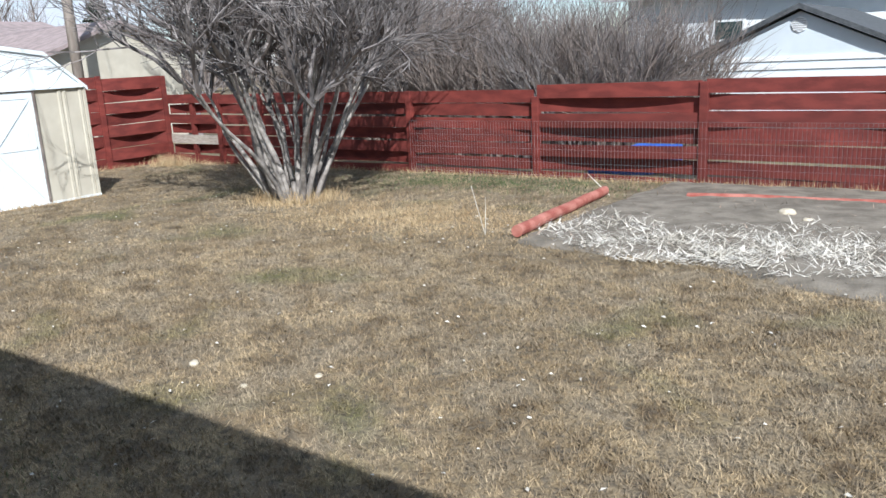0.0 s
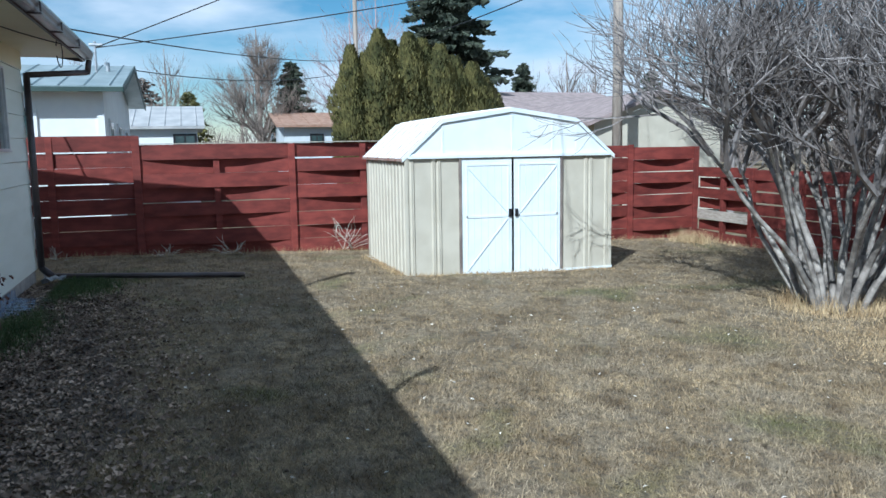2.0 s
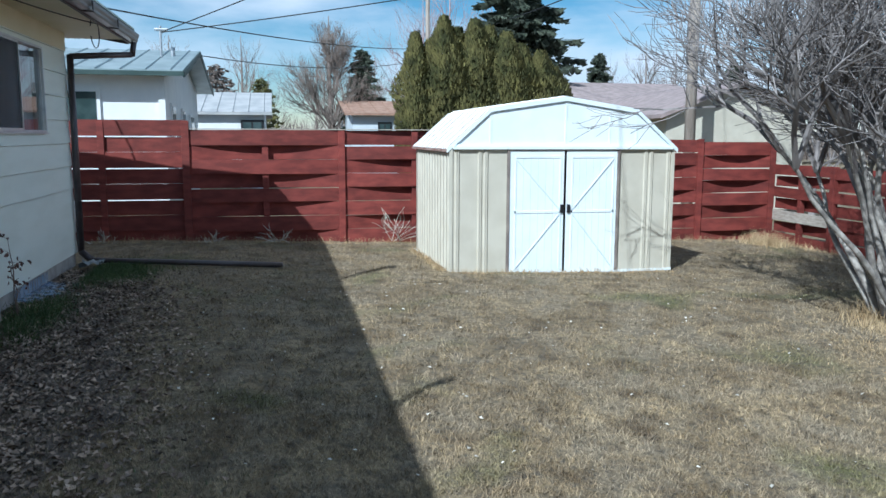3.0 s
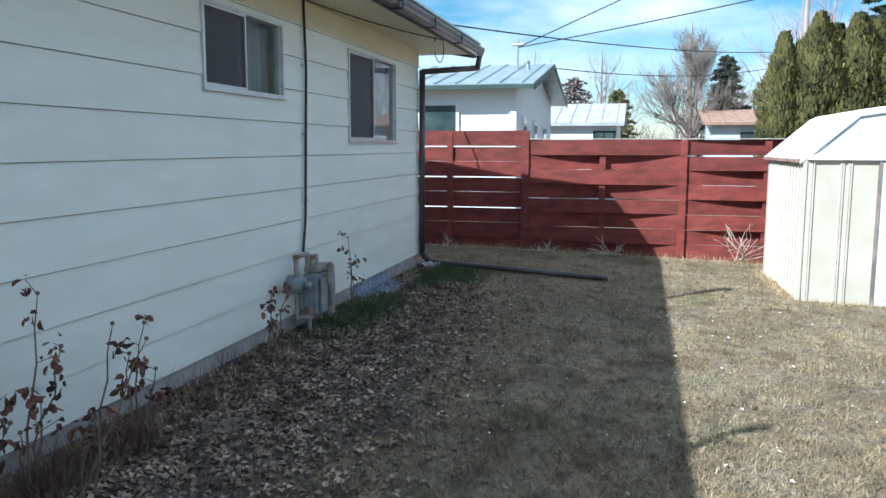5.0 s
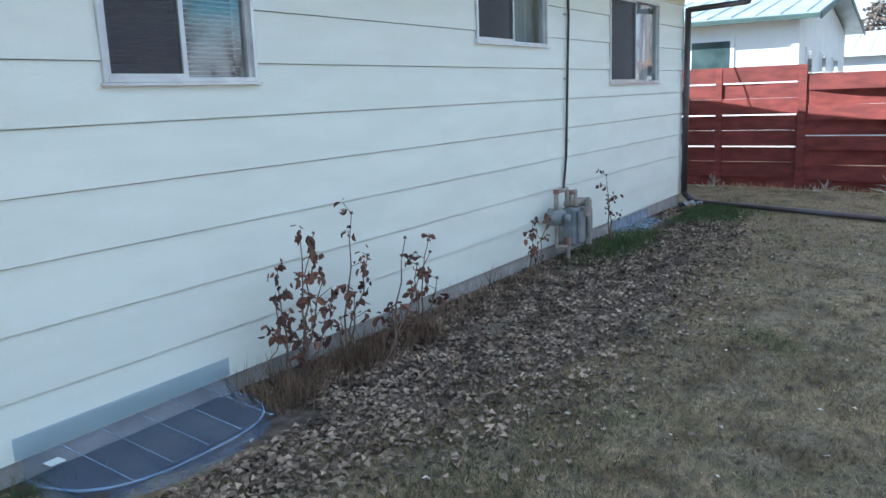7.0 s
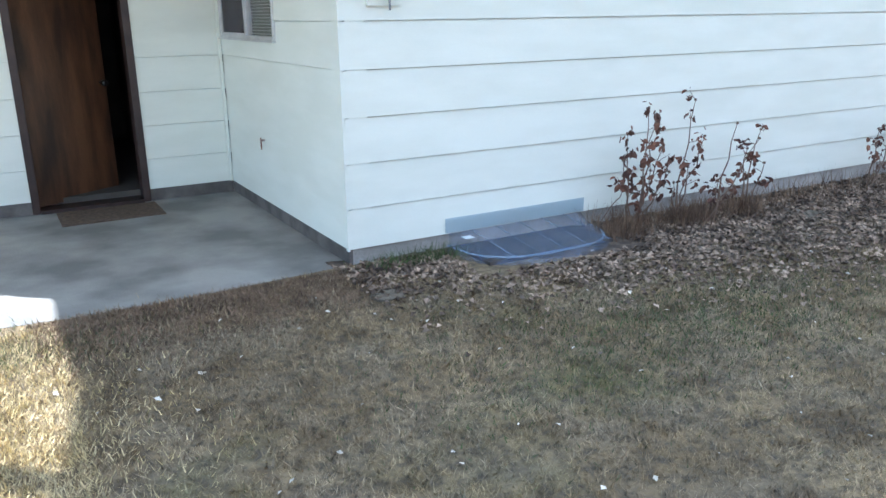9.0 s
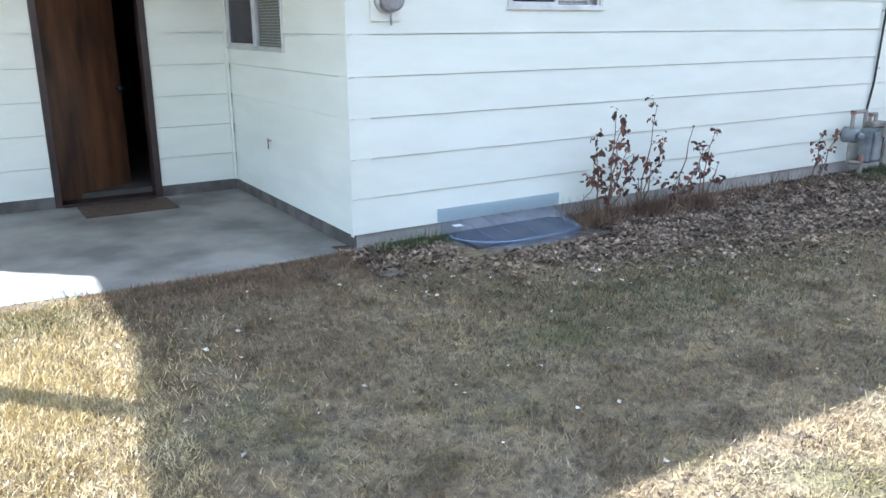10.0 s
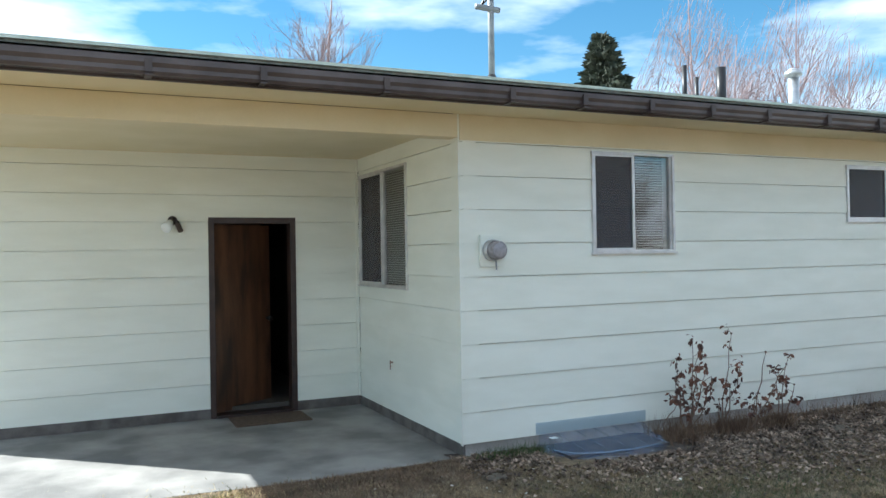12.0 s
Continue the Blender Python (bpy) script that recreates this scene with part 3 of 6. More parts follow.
rods("mast_clamp", [((-2.80, -1.86, 3.83), (-2.56, -1.83, 3.83), 0.026)], "meter", mast, n=10)
rods("weather_head", [((-2.72, -1.86, 4.48), (-2.72, -1.80, 4.60), 0.05, 0.04)], "meter", mast, n=10)


def tube(vs, fs, pts, r, n=5):
    """One bent pipe through the points given."""
    pts = [Vector(p) for p in pts]
    k0 = len(vs)
    for i, p in enumerate(pts):
        d = (pts[min(i + 1, len(pts) - 1)] - pts[max(i - 1, 0)]).normalized()
        ref = Vector((0, 0, 1)) if abs(d.z) < 0.9 else Vector((1, 0, 0))
        a = d.cross(ref).normalized()
        b = d.cross(a)
        for k in range(n):
            t = 2 * math.pi * k / n
            vs.append(tuple(p + r * (math.cos(t) * a + math.sin(t) * b)))
    for i in range(len(pts) - 1):
        for k in range(n):
            j = (k + 1) % n
            fs.append((k0 + i * n + k, k0 + i * n + j, k0 + (i + 1) * n + j, k0 + (i + 1) * n + k))


def cable(name, pts, r, label, material="wire"):
    vs, fs = [], []
    tube(vs, fs, pts, r)
    return tagged(part(name, vs, fs, material), label, "cable")


def sag(p, q, drop, n=14):
    p, q = Vector(p), Vector(q)
    return [p.lerp(q, i / n) - Vector((0, 0, drop * 4 * (i / n) * (1 - i / n))) for i in range(n + 1)]


def roof_z(y):
    return RZ + PITCH * (EY - y)


def vent(x, y, top, r, material, cap, label):
    v = thing("roof_vent", (x, y, roof_z(y)), label, "roof vent")
    rods("vent_pipe", [((x, y, roof_z(y) - 0.05), (x, y, top), r)], material, v, n=12)
    if cap:
        rods("vent_cap", [((x, y, top), (x, y, top + 0.05), r * 0.9), ((x, y, top + 0.04), (x, y, top + 0.10), r * 1.7, r * 1.5), ((x, y, top + 0.10), (x, y, top + 0.15), r * 1.5, r * 0.4)], material, v, n=12)


fl = thing("flood_light", (-0.31, BY, 2.1), "small brown outdoor flood light on a round base", "flood light")
rods("light_base", [((-0.33, BY, 2.10), (-0.33, BY + 0.03, 2.10), 0.05, 0.045)], "gutter", fl, n=14)
rods("light_arm", [((-0.33, BY + 0.03, 2.10), (-0.31, BY + 0.10, 2.08), 0.02), ((-0.37, BY + 0.03, 2.08), (-0.40, BY + 0.09, 1.99), 0.028)], "fascia", fl, n=10)
rods("light_bulb", [((-0.30, BY + 0.09, 2.08), (-0.25, BY + 0.19, 2.02), 0.03, 0.055), ((-0.25, BY + 0.19, 2.02), (-0.247, BY + 0.196, 2.017), 0.055, 0.05)], "shedwhite", fl, n=14)
vent(-7.24, -4.5, 4.31, 0.035, "black", False, "thin black plumbing vent pipe on the roof")
vent(-7.46, -4.5, 4.16, 0.028, "black", False, "short thin black vent pipe on the roof")
vent(-7.92, -4.5, 4.34, 0.07, "black", False, "thick dark flue pipe on the roof")
vent(-9.37, -4.5, 4.30, 0.08, "galv", True, "galvanised roof flue with a conical cap")
# Unseen pipe, added only for the shadow it throws on the lawn.
vent(-7.95, -1.45, 4.4, 0.06, "galv", True, "unseen galvanised pipe near the eave, added to cast a lawn shadow")

# fences
M["darkshingle"] = mat("dark_shingles", (0.05, 0.055, 0.06), (0.09, 0.095, 0.10), 12, 0.9, fine=0.2)
M["farpane"] = mat("far_window_pane", (0.03, 0.05, 0.05), (0.06, 0.09, 0.09), 2, 0.08)
M["shedline"] = mat("shed_door_trim", (0.60, 0.67, 0.73), (0.66, 0.73, 0.78), 4, 0.5)
M["rust_frame"] = mat("shed_door_frame", (0.16, 0.13, 0.12), (0.26, 0.22, 0.19), 6, 0.6, fine=0.1)
rng = random.Random(7)


def woven_board(parent, axis, at, u0, u1, z0, z1, bow, tilt=0.0, material="fence"):
    """One board, nailed at both ends and bowed past the middle post."""
    vs, fs, n, th = [], [], 8, 0.02
    for i in range(n + 1):
        s = i / n
        u = u0 + (u1 - u0) * s
        d = at + bow * math.sin(math.pi * s)
        dz = tilt * (s - 0.5)
        for off, z in ((-th / 2, z0 + dz), (th / 2, z0 + dz), (th / 2, z1 + dz), (-th / 2, z1 + dz)):
            vs.append((d + off, u, z) if axis == "y" else (u, d + off, z))
    for i in range(n):
        a, b = 4 * i, 4 * i + 4
        for k in range(4):
            l = (k + 1) % 4
            fs.append((a + k, b + k, b + l, a + l))
    fs += [(0, 1, 2, 3), (4 * n + 3, 4 * n + 2, 4 * n + 1, 4 * n)]
    part("fence_board", vs, fs, material, parent)


def post_box(parent, axis, at, u, z0, z1, w=0.05, d=0.045, front=0.0):
    r = (u - w, u + w, at + front - d, at + front + d, z0, z1) if axis == "x" else (at + front - d, at + front + d, u - w, u + w, z0, z1)
    boxes("fence_post", [r], "fence", parent, bevel=0.004)


LX = -15.035
left = thing("fence_left", (LX, 4.0, -0.15), "rust-red basket-weave board fence at the end of the yard", "fence", kind="structure")
edges_z = [-0.20, 0.07, 0.31, 0.545, 0.78, 1.01, 1.24, 1.475, 1.72]
mains = [-0.62, 1.872, 4.35, 6.75, 8.45, 9.95]
for b, (u0, u1) in enumerate(zip(mains, mains[1:])):
    drop = 0.0 if u1 < 5 else 0.06 * (b - 1)
    for i, (za, zb) in enumerate(zip(edges_z, edges_z[1:])):
        sgn = 1 if (i + b) % 2 else -1
        woven_board(left, "y", LX + 0.01, u0 + 0.03, u1 - 0.03, za - drop - rng.uniform(0.0, 0.008), zb - drop - rng.choice((0.004, 0.006, 0.008, 0.022)), sgn * rng.uniform(0.05, 0.075), rng.uniform(-0.012, 0.012))
    if u1 - u0 > 2.2:
        post_box(left, "y", LX + 0.01, (u0 + u1) / 2, -0.4, 1.69 - drop)
    post_box(left, "y", LX + 0.045, u1, -0.4, 1.71 - drop, 0.055, 0.02)
boxes("fence_cap", [(LX - 0.02, LX + 0.05, -0.55, 4.3, 1.722, 1.736)], "bare", left, "bleached board edge along the fence top")
tall = thing("fence_left_tall", (LX - 0.05, -2.0, -0.1), "taller red board fence panel beside the house", "fence", kind="structure")
for b, (u0, u1) in enumerate(((-2.58, -0.62), (-4.56, -2.62))):
    for i in range(8):
        za = -0.17 + i * 0.2535
        woven_board(tall, "y", LX - 0.03 + (0.004 if i % 2 else 0), u0, u1, za + 0.01, za + (0.244 if i in (2, 4, 6) else 0.262), (1 if i % 2 else -1) * (0.012 if i in (2, 4, 6) else 0.022))
    post_box(tall, "y", LX + 0.02, u1, -0.4, 1.86, 0.06, 0.035)
    post_box(tall, "y", LX - 0.03, (u0 + u1) / 2 - 0.3, -0.4, 1.84)

YB = 10.03
back = thing("fence_back", (-6.0, YB, -0.28), "rust-red basket-weave board fence along the far side", "fence", kind="structure")
bays = [(-15.02, -13.35, 1.15, 7), (-13.35, -10.85, 1.13, 7), (-10.85, -8.40, 1.12, 7), (-8.40, -5.97, 1.10, 7), (-5.97, -3.42, 1.17, 7), (-3.42, -0.9, 1.21, 7), (-0.9, 1.6, 1.23, 7), (1.6, 4.1, 1.23, 7)]
for b, (u0, u1, ztop, n) in enumerate(bays):
    z0 = -0.34
    h = (ztop - z0) / n
    for i in range(n):
        za = z0 + i * h
        if b == 0 and i == 2:
            material = "bare"
        else:
            material = "fence"
        gap = rng.choice((0.006, 0.010, 0.014, 0.032)) if b > 2 else rng.uniform(0.012, 0.025)
        woven_board(back, "x", YB + (0.03 if i % 2 else -0.03), u0 + 0.03, u1 - 0.03, za + 0.004, za + h - gap, (1 if (i + b) % 2 else -1) * rng.uniform(0.02, 0.05), rng.uniform(-0.03, 0.03), material)
    post_box(back, "x", YB - 0.02, u1, -0.5, ztop - (0.12 if b % 2 else 0.02), 0.055, 0.05)
    if b in (0, 1):
        post_box(back, "x", YB - 0.02, (u0 + u1) / 2, -0.5, ztop - 0.1, 0.045, 0.045)
vs, fs = [], []
for i in range(175):
    x = -8.35 + i * 0.052
    rod(vs, fs, (x, YB - 0.115, -0.32), (x, YB - 0.115, 0.62), 0.0022, n=3)
for z in (-0.2, 0.0, 0.2, 0.4, 0.62):
    rod(vs, fs, (-8.35, YB - 0.117, z), (0.5, YB - 0.117, z), 0.0022, n=3)
tagged(part("wire_mesh", vs, fs, "galv", kind="stuff"), "rusty welded wire mesh stapled to the fence", "wire mesh")

# shed
SX, SY0, SY1, SD = -11.53, 2.97, 6.06, 2.5
SC = (SY0 + SY1) / 2
shed = thing("shed", (SX, SC, -0.13), "white and beige metal garden shed with a gambrel roof", "garden shed")
ZB, ZE = -0.19, 1.50
section = [(SY0, ZE), (3.50, 1.965), (SC, 2.11), (5.51, 1.965), (SY1, ZE)]


def ribbed(name, axis, at, out, u0, u1, z0, z1, ribs, material, parent):
    """Sheet wall with raised ribs, each a folded ridge."""
    vs, fs = [], []
    pts = [(u0, 0)]
    for r in sorted(ribs):
        pts += [(r - 0.030, 0), (r - 0.018, 0.018), (r - 0.004, 0.018), (r, 0.006), (r + 0.004, 0.018), (r + 0.018, 0.018), (r + 0.030, 0)]
    pts += [(u1, 0)]
    for u, d in pts:
        for z in (z0, z1):
            vs.append((at + out * d, u, z) if axis == "y" else (u, at + out * d, z))
    for i in range(len(pts) - 1):
        a = 2 * i
        fs.append((a, a + 2, a + 3, a + 1))
    ob = part(name, vs, fs, material, parent)
    s = ob.modifiers.new("sheet", "SOLIDIFY")
    s.thickness = 0.004
    return ob


DY0, DY1, DZ = 3.755, 5.24, 1.45
ribbed("wall_panel", "y", SX, 1, SY0, DY0 - 0.03, ZB, ZE, [3.06, 3.36, 3.44], "shedwall", shed)
ribbed("wall_panel", "y", SX, 1, DY1 + 0.03, SY1, ZB, ZE, [5.66, 5.74, 5.99], "shedwall", shed)
ribs_side = [SX - 0.1 - i * 0.195 for i in range(12)]
ribbed("side_panel", "x", SY0, -1, SX - SD, SX, ZB, ZE, ribs_side, "shedwall", shed)
ribbed("side_panel", "x", SY1, 1, SX - SD, SX, ZB, ZE, ribs_side, "shedwall", shed)
boxes("rear_panel", [(SX - SD, SX - SD + 0.01, SY0, SY1, ZB, ZE)], "shedwall", shed)
boxes("corner_post", [(SX - 0.01, SX + 0.016, SY0 - 0.016, SY0 + 0.03, ZB, ZE)], "shedwall", shed, bevel=0.003)
boxes("corner_post", [(SX - 0.01, SX + 0.016, SY1 - 0.03, SY1 + 0.016, ZB, ZE)], "shedwall", shed, bevel=0.003)
boxes("base_rail", [(SX + 0.017, SX + 0.03, SY0 - 0.02, SY1 + 0.02, ZB, ZB + 0.035), (SX - SD, SX + 0.016, SY0 - 0.032, SY0 - 0.02, ZB, ZB + 0.035)], "shedwhite", shed)
boxes("door_track", [(SX + 0.004, SX + 0.05, SY0 + 0.03, SY1 - 0.03, DZ + 0.012, DZ + 0.05)], "shedwhite", shed)
boxes("door_frame", [(SX - 0.01, SX + 0.035, DY0 - 0.035, DY0 - 0.003, ZB + 0.03, DZ + 0.01), (SX - 0.01, SX + 0.035, DY1 + 0.003, DY1 + 0.035, ZB + 0.03, DZ + 0.01), (SX - 0.01, SX + 0.035, DY0 - 0.003, DY1 + 0.003, DZ - 0.006, DZ + 0.010)], "rust_frame", shed, "brown door frame strip")
# Black sheet behind the door seam; the darkness inside is put in as colour.
boxes("shed_inside", [(SX - 0.25, SX - 0.2, DY0 - 0.1, DY1 + 0.1, ZB, DZ)], "black", shed, "black sheet behind the doors standing in for the unlit inside")
# gable infill
for xg in (SX - 0.002, SX - SD + 0.01):
    vs, fs = [], []
    for d in (0.0, -0.02):
        vs += [(xg + d, y, z) for y, z in section]
    fs = [(0, 1, 2, 3, 4)[::-1], (5, 6, 7, 8, 9)] + [(i, (i + 1) % 5, 5 + (i + 1) % 5, 5 + i) for i in range(5)]
    part("gable_panel", vs, fs, "shedwhite", shed, "white gable panel")
for y, zt in ((3.50, 1.92), (SC, 2.07), (5.13, 1.98), (5.51, 1.92)):
    boxes("gable_seam", [(SX - 0.001, SX + 0.006, y - 0.012, y + 0.012, ZE + 0.03, zt)], "shedwhite", shed)
boxes("gable_bottom_trim", [(SX - 0.001, SX + 0.012, SY0, SY1, ZE - 0.002, ZE + 0.028)], "shedwhite", shed)
rs = [(SY0 - 0.05, ZE - 0.035), (3.50, 1.985), (SC, 2.135), (5.51, 1.985), (SY1 + 0.05, ZE - 0.035)]
for i, ((ya, za), (yb, zb)) in enumerate(zip(rs, rs[1:])):
    vs, fs = [], []
    quad(vs, fs, [(SX - SD - 0.08, ya, za - 0.012), (SX + 0.018, ya, za - 0.012), (SX + 0.018, yb, zb - 0.012), (SX - SD - 0.08, yb, zb - 0.012),
                  (SX - SD - 0.08, ya, za), (SX + 0.018, ya, za), (SX + 0.018, yb, zb), (SX - SD - 0.08, yb, zb)])
    d = Vector((0, yb - ya, zb - za)).normalized()
    nrm = Vector((0, -d.z, d.y))
    rp = part("roof_panel", vs, fs, "shedroof", shed, "ribbed off-white roof panel")
    for k in range(7):
        vs, fs = [], []
        x = SX - 0.12 - k * 0.345
        p, q = Vector((x, ya, za)) + nrm * 0.004, Vector((x, yb, zb)) + nrm * 0.004
        quad(vs, fs, [p + Vector((-0.03, 0, 0)), p + Vector((0.03, 0, 0)), q + Vector((0.03, 0, 0)), q + Vector((-0.03, 0, 0)),
                      p + Vector((-0.018, 0, 0)) + nrm * 0.018, p + Vector((0.018, 0, 0)) + nrm * 0.018, q + Vector((0.018, 0, 0)) + nrm * 0.018, q + Vector((-0.018, 0, 0)) + nrm * 0.018])
        part("rib", vs, fs, "shedroof", rp)
        if i in (0, 3):
            vs, fs = [], []
            p, q = p + Vector((0.034, 0, 0)), q + Vector((0.034, 0, 0))
            quad(vs, fs, [c + Vector((dx, 0, 0)) + nrm * dn for dn in (0.0, 0.003) for c, dx in ((p, 0), (p, 0.012), (q, 0.012), (q, 0))])
            part("rust_streak", vs, fs, "rust", rp, "rusty stained roof seam")
    vs, fs = [], []
    quad(vs, fs, [(SX + 0.012, ya, za - 0.05), (SX + 0.026, ya, za - 0.05), (SX + 0.026, yb, zb - 0.05), (SX + 0.012, yb, zb - 0.05),
                  (SX + 0.012, ya, za + 0.008), (SX + 0.026, ya, za + 0.008), (SX + 0.026, yb, zb + 0.008), (SX + 0.012, yb, zb + 0.008)])
    part("roof_edge_trim", vs, fs, "shedwhite", shed)
boxes("eave_trim", [(SX - SD - 0.08, SX + 0.018, SY0 - 0.058, SY0 - 0.047, ZE - 0.07, ZE - 0.034)], "rust", shed, "rust-streaked eave trim")
for k, (ya, yb) in enumerate(((DY0, SC - 0.018), (SC + 0.018, DY1))):
    rows = [(SX + 0.006, SX + 0.022, ya, yb, ZB + 0.03, DZ - 0.008)]
    dd = boxes("shed_door", rows, "shedwhite", shed, "white sliding shed door with cross bracing")
    vs, fs = [], []
    for row in ((ya + 0.07, yb - 0.04, DZ - 0.10, DZ - 0.075), (ya + 0.07, yb - 0.04, 0.63, 0.66), (ya + 0.07, ya + 0.088, ZB + 0.08, DZ - 0.10), (yb - 0.058, yb - 0.04, ZB + 0.08, DZ - 0.10)):
        boxes("door_rail", [(SX + 0.022, SX + 0.030, *row)], "shedwhite", dd)
    for j in range(1, 6):
        y = ya + 0.08 + j * (yb - ya - 0.13) / 6
        boxes("door_groove", [(SX + 0.022, SX + 0.0245, y - 0.003, y + 0.003, ZB + 0.08, DZ - 0.11)], "shedline", dd)
    outer, inner = (ya + 0.09, yb - 0.06) if k == 0 else (yb - 0.06, ya + 0.09)
    for p, q in (((outer, DZ - 0.12), (inner, 0.68)), ((outer, ZB + 0.10), (inner, 0.61))):
        rods("door_brace", [((SX + 0.026, *p), (SX + 0.026, *q), 0.010)], "shedline", dd, n=4)
    y = yb - 0.03 if k == 0 else ya + 0.03
    boxes("handle", [(SX + 0.022, SX + 0.05, y - 0.02, y + 0.02, 0.63, 0.74)], "black", dd, "black plastic handle", bevel=0.004)


# bare trees and shrubs
WOB = [0.19]


def branch(vs, fs, r, p, d, length, rad, depth, spread, lift, sides, kids, thin=0.62, tips=None, steps=3):
    """A limb of a few bent segments, and the smaller limbs that leave it."""
    p, d = Vector(p), Vector(d).normalized()
    spots = []
    for i in range(steps):
        d = (d + Vector((r.gauss(0, WOB[0]), r.gauss(0, WOB[0]), r.gauss(lift, 0.12)))).normalized()
        q = p + d * (length / steps)
        ra, rb = rad * (1 - 0.45 * i / steps), rad * (1 - 0.45 * (i + 1) / steps)
        rod(vs, fs, p, q, ra, rb, n=sides if rad > 0.008 else 3, caps=False)
        spots.append((p, q, d, rb))
        p = q
    if depth == 0:
        if tips is not None:
            tips.append((p, d))
        return
    for k in range(kids):
        i = min(steps - 1, int(steps * (0.25 + 0.75 * (k + r.random()) / kids)))
        a, b, dd, rb = spots[i]
        at = a.lerp(b, r.random())
        side = dd.orthogonal().normalized()
        side.rotate(Matrix.Rotation(r.uniform(0, 6.283), 3, dd))
        nd = (dd + side * spread * r.uniform(0.6, 1.3)).normalized()
        branch(vs, fs, r, at, nd, length * r.uniform(thin - 0.1, thin + 0.12), max(rb * 0.66, 0.0045), depth - 1, spread, lift, max(3, sides - 1), kids, thin, tips, steps)


def bare_tree(name, x, y, z, height, radius, depth, kids, label, material="twig", spread=0.6, lift=0.05, seed=1, trunk=0.4, reach=0.30):
    r = random.Random(seed)
    t = thing(name, (x, y, z), label, "tree")
    vs, fs = [], []
    h0 = height * trunk
    rod(vs, fs, (x, y, z), (x, y, z + h0), radius, radius * 0.75, n=8)
    rod(vs, fs, (x, y, z + h0), (x + 0.05 * height * r.uniform(-1, 1), y, z + height * 0.95), radius * 0.75, radius * 0.1, n=6)
    part("trunk", vs, fs, material, t)
    vs, fs = [], []
    for i in range(int(9 + height)):
        s = (i + 0.5) / int(9 + height)
        a = r.uniform(0, 6.283)
        base = (x, y, z + h0 * 0.7 + (height - h0) * 0.75 * s)
        branch(vs, fs, r, base, (math.cos(a), math.sin(a), 0.7 + 0.6 * s + (0.30 - reach) * 8), height * reach * (1.15 - 0.75 * s), radius * 0.4 * (1 - 0.6 * s), depth, spread, lift, 4, kids)
    part("crown", vs, fs, material, t)
    return t


WOB[0] = 0.27
shrub = thing("lilac_shrub", (-8.0, 6.82, -0.15), "large leafless multi-stemmed lilac shrub with grey bark", "shrub")
r = random.Random(11)
vs, fs, tv, tf = [], [], [], []
for i in range(28):
    a = i * 2.399 + r.uniform(-0.3, 0.3)
    rr = 0.36 * math.sqrt((i + 0.5) / 28)
    p = Vector((-8.0 + rr * math.cos(a), 6.82 + rr * math.sin(a), -0.2))
    lean = 0.07 + 0.50 * (rr / 0.36) ** 1.2 * r.uniform(0.75, 1.2)
    d = Vector((math.cos(a) * lean, math.sin(a) * lean, 1)).normalized()
    rad = r.uniform(0.028, 0.052)
    L = r.uniform(1.6, 2.15)
    steps = 6
    for s in range(steps):
        q = p + d * (L / steps)
        rod(vs, fs, p, q, rad * (1 - 0.09 * s), rad * (1 - 0.09 * (s + 1)), n=7, caps=False)
        if q.z > 1.0 + 0.3 * (i % 3):
            side = d.orthogonal().normalized()
            side.rotate(Matrix.Rotation(r.uniform(0, 6.283), 3, d))
            branch(tv, tf, r, q, (d + side * 0.5 + Vector((0, 0, 0.45))).normalized(), r.uniform(0.75, 1.1), rad * 0.72, 3, 0.62, 0.11, 5, 4, 0.64)
        d = (d + Vector((r.gauss(0, 0.10) + math.cos(a) * 0.03, r.gauss(0, 0.10) + math.sin(a) * 0.03, 0.0))).normalized()
        p = q
    for k in range(2):
        side = d.orthogonal().normalized()
        side.rotate(Matrix.Rotation(r.uniform(0, 6.283), 3, d))
        branch(tv, tf, r, p, (d + side * 0.3).normalized(), r.uniform(1.0, 1.4), rad * 0.8, 3, 0.6, 0.10, 5, 5, 0.66)
for ax_, ay_, az_, ln_ in ((-0.62, -0.62, 1.1, 2.0),):
    branch(vs, fs, r, (-8.0 + 0.3 * ax_, 6.82 + 0.3 * ay_, -0.15), (ax_, ay_, az_), ln_, 0.034, 0, 0.4, 0.03, 7, 0, 0.3, steps=6)
WOB[0] = 0.19
part("stem", vs, fs, "bark", shrub, "grey weathered stems", smooth=True)
part("crown", tv, tf, "twig", shrub, "dense bare grey twigs")


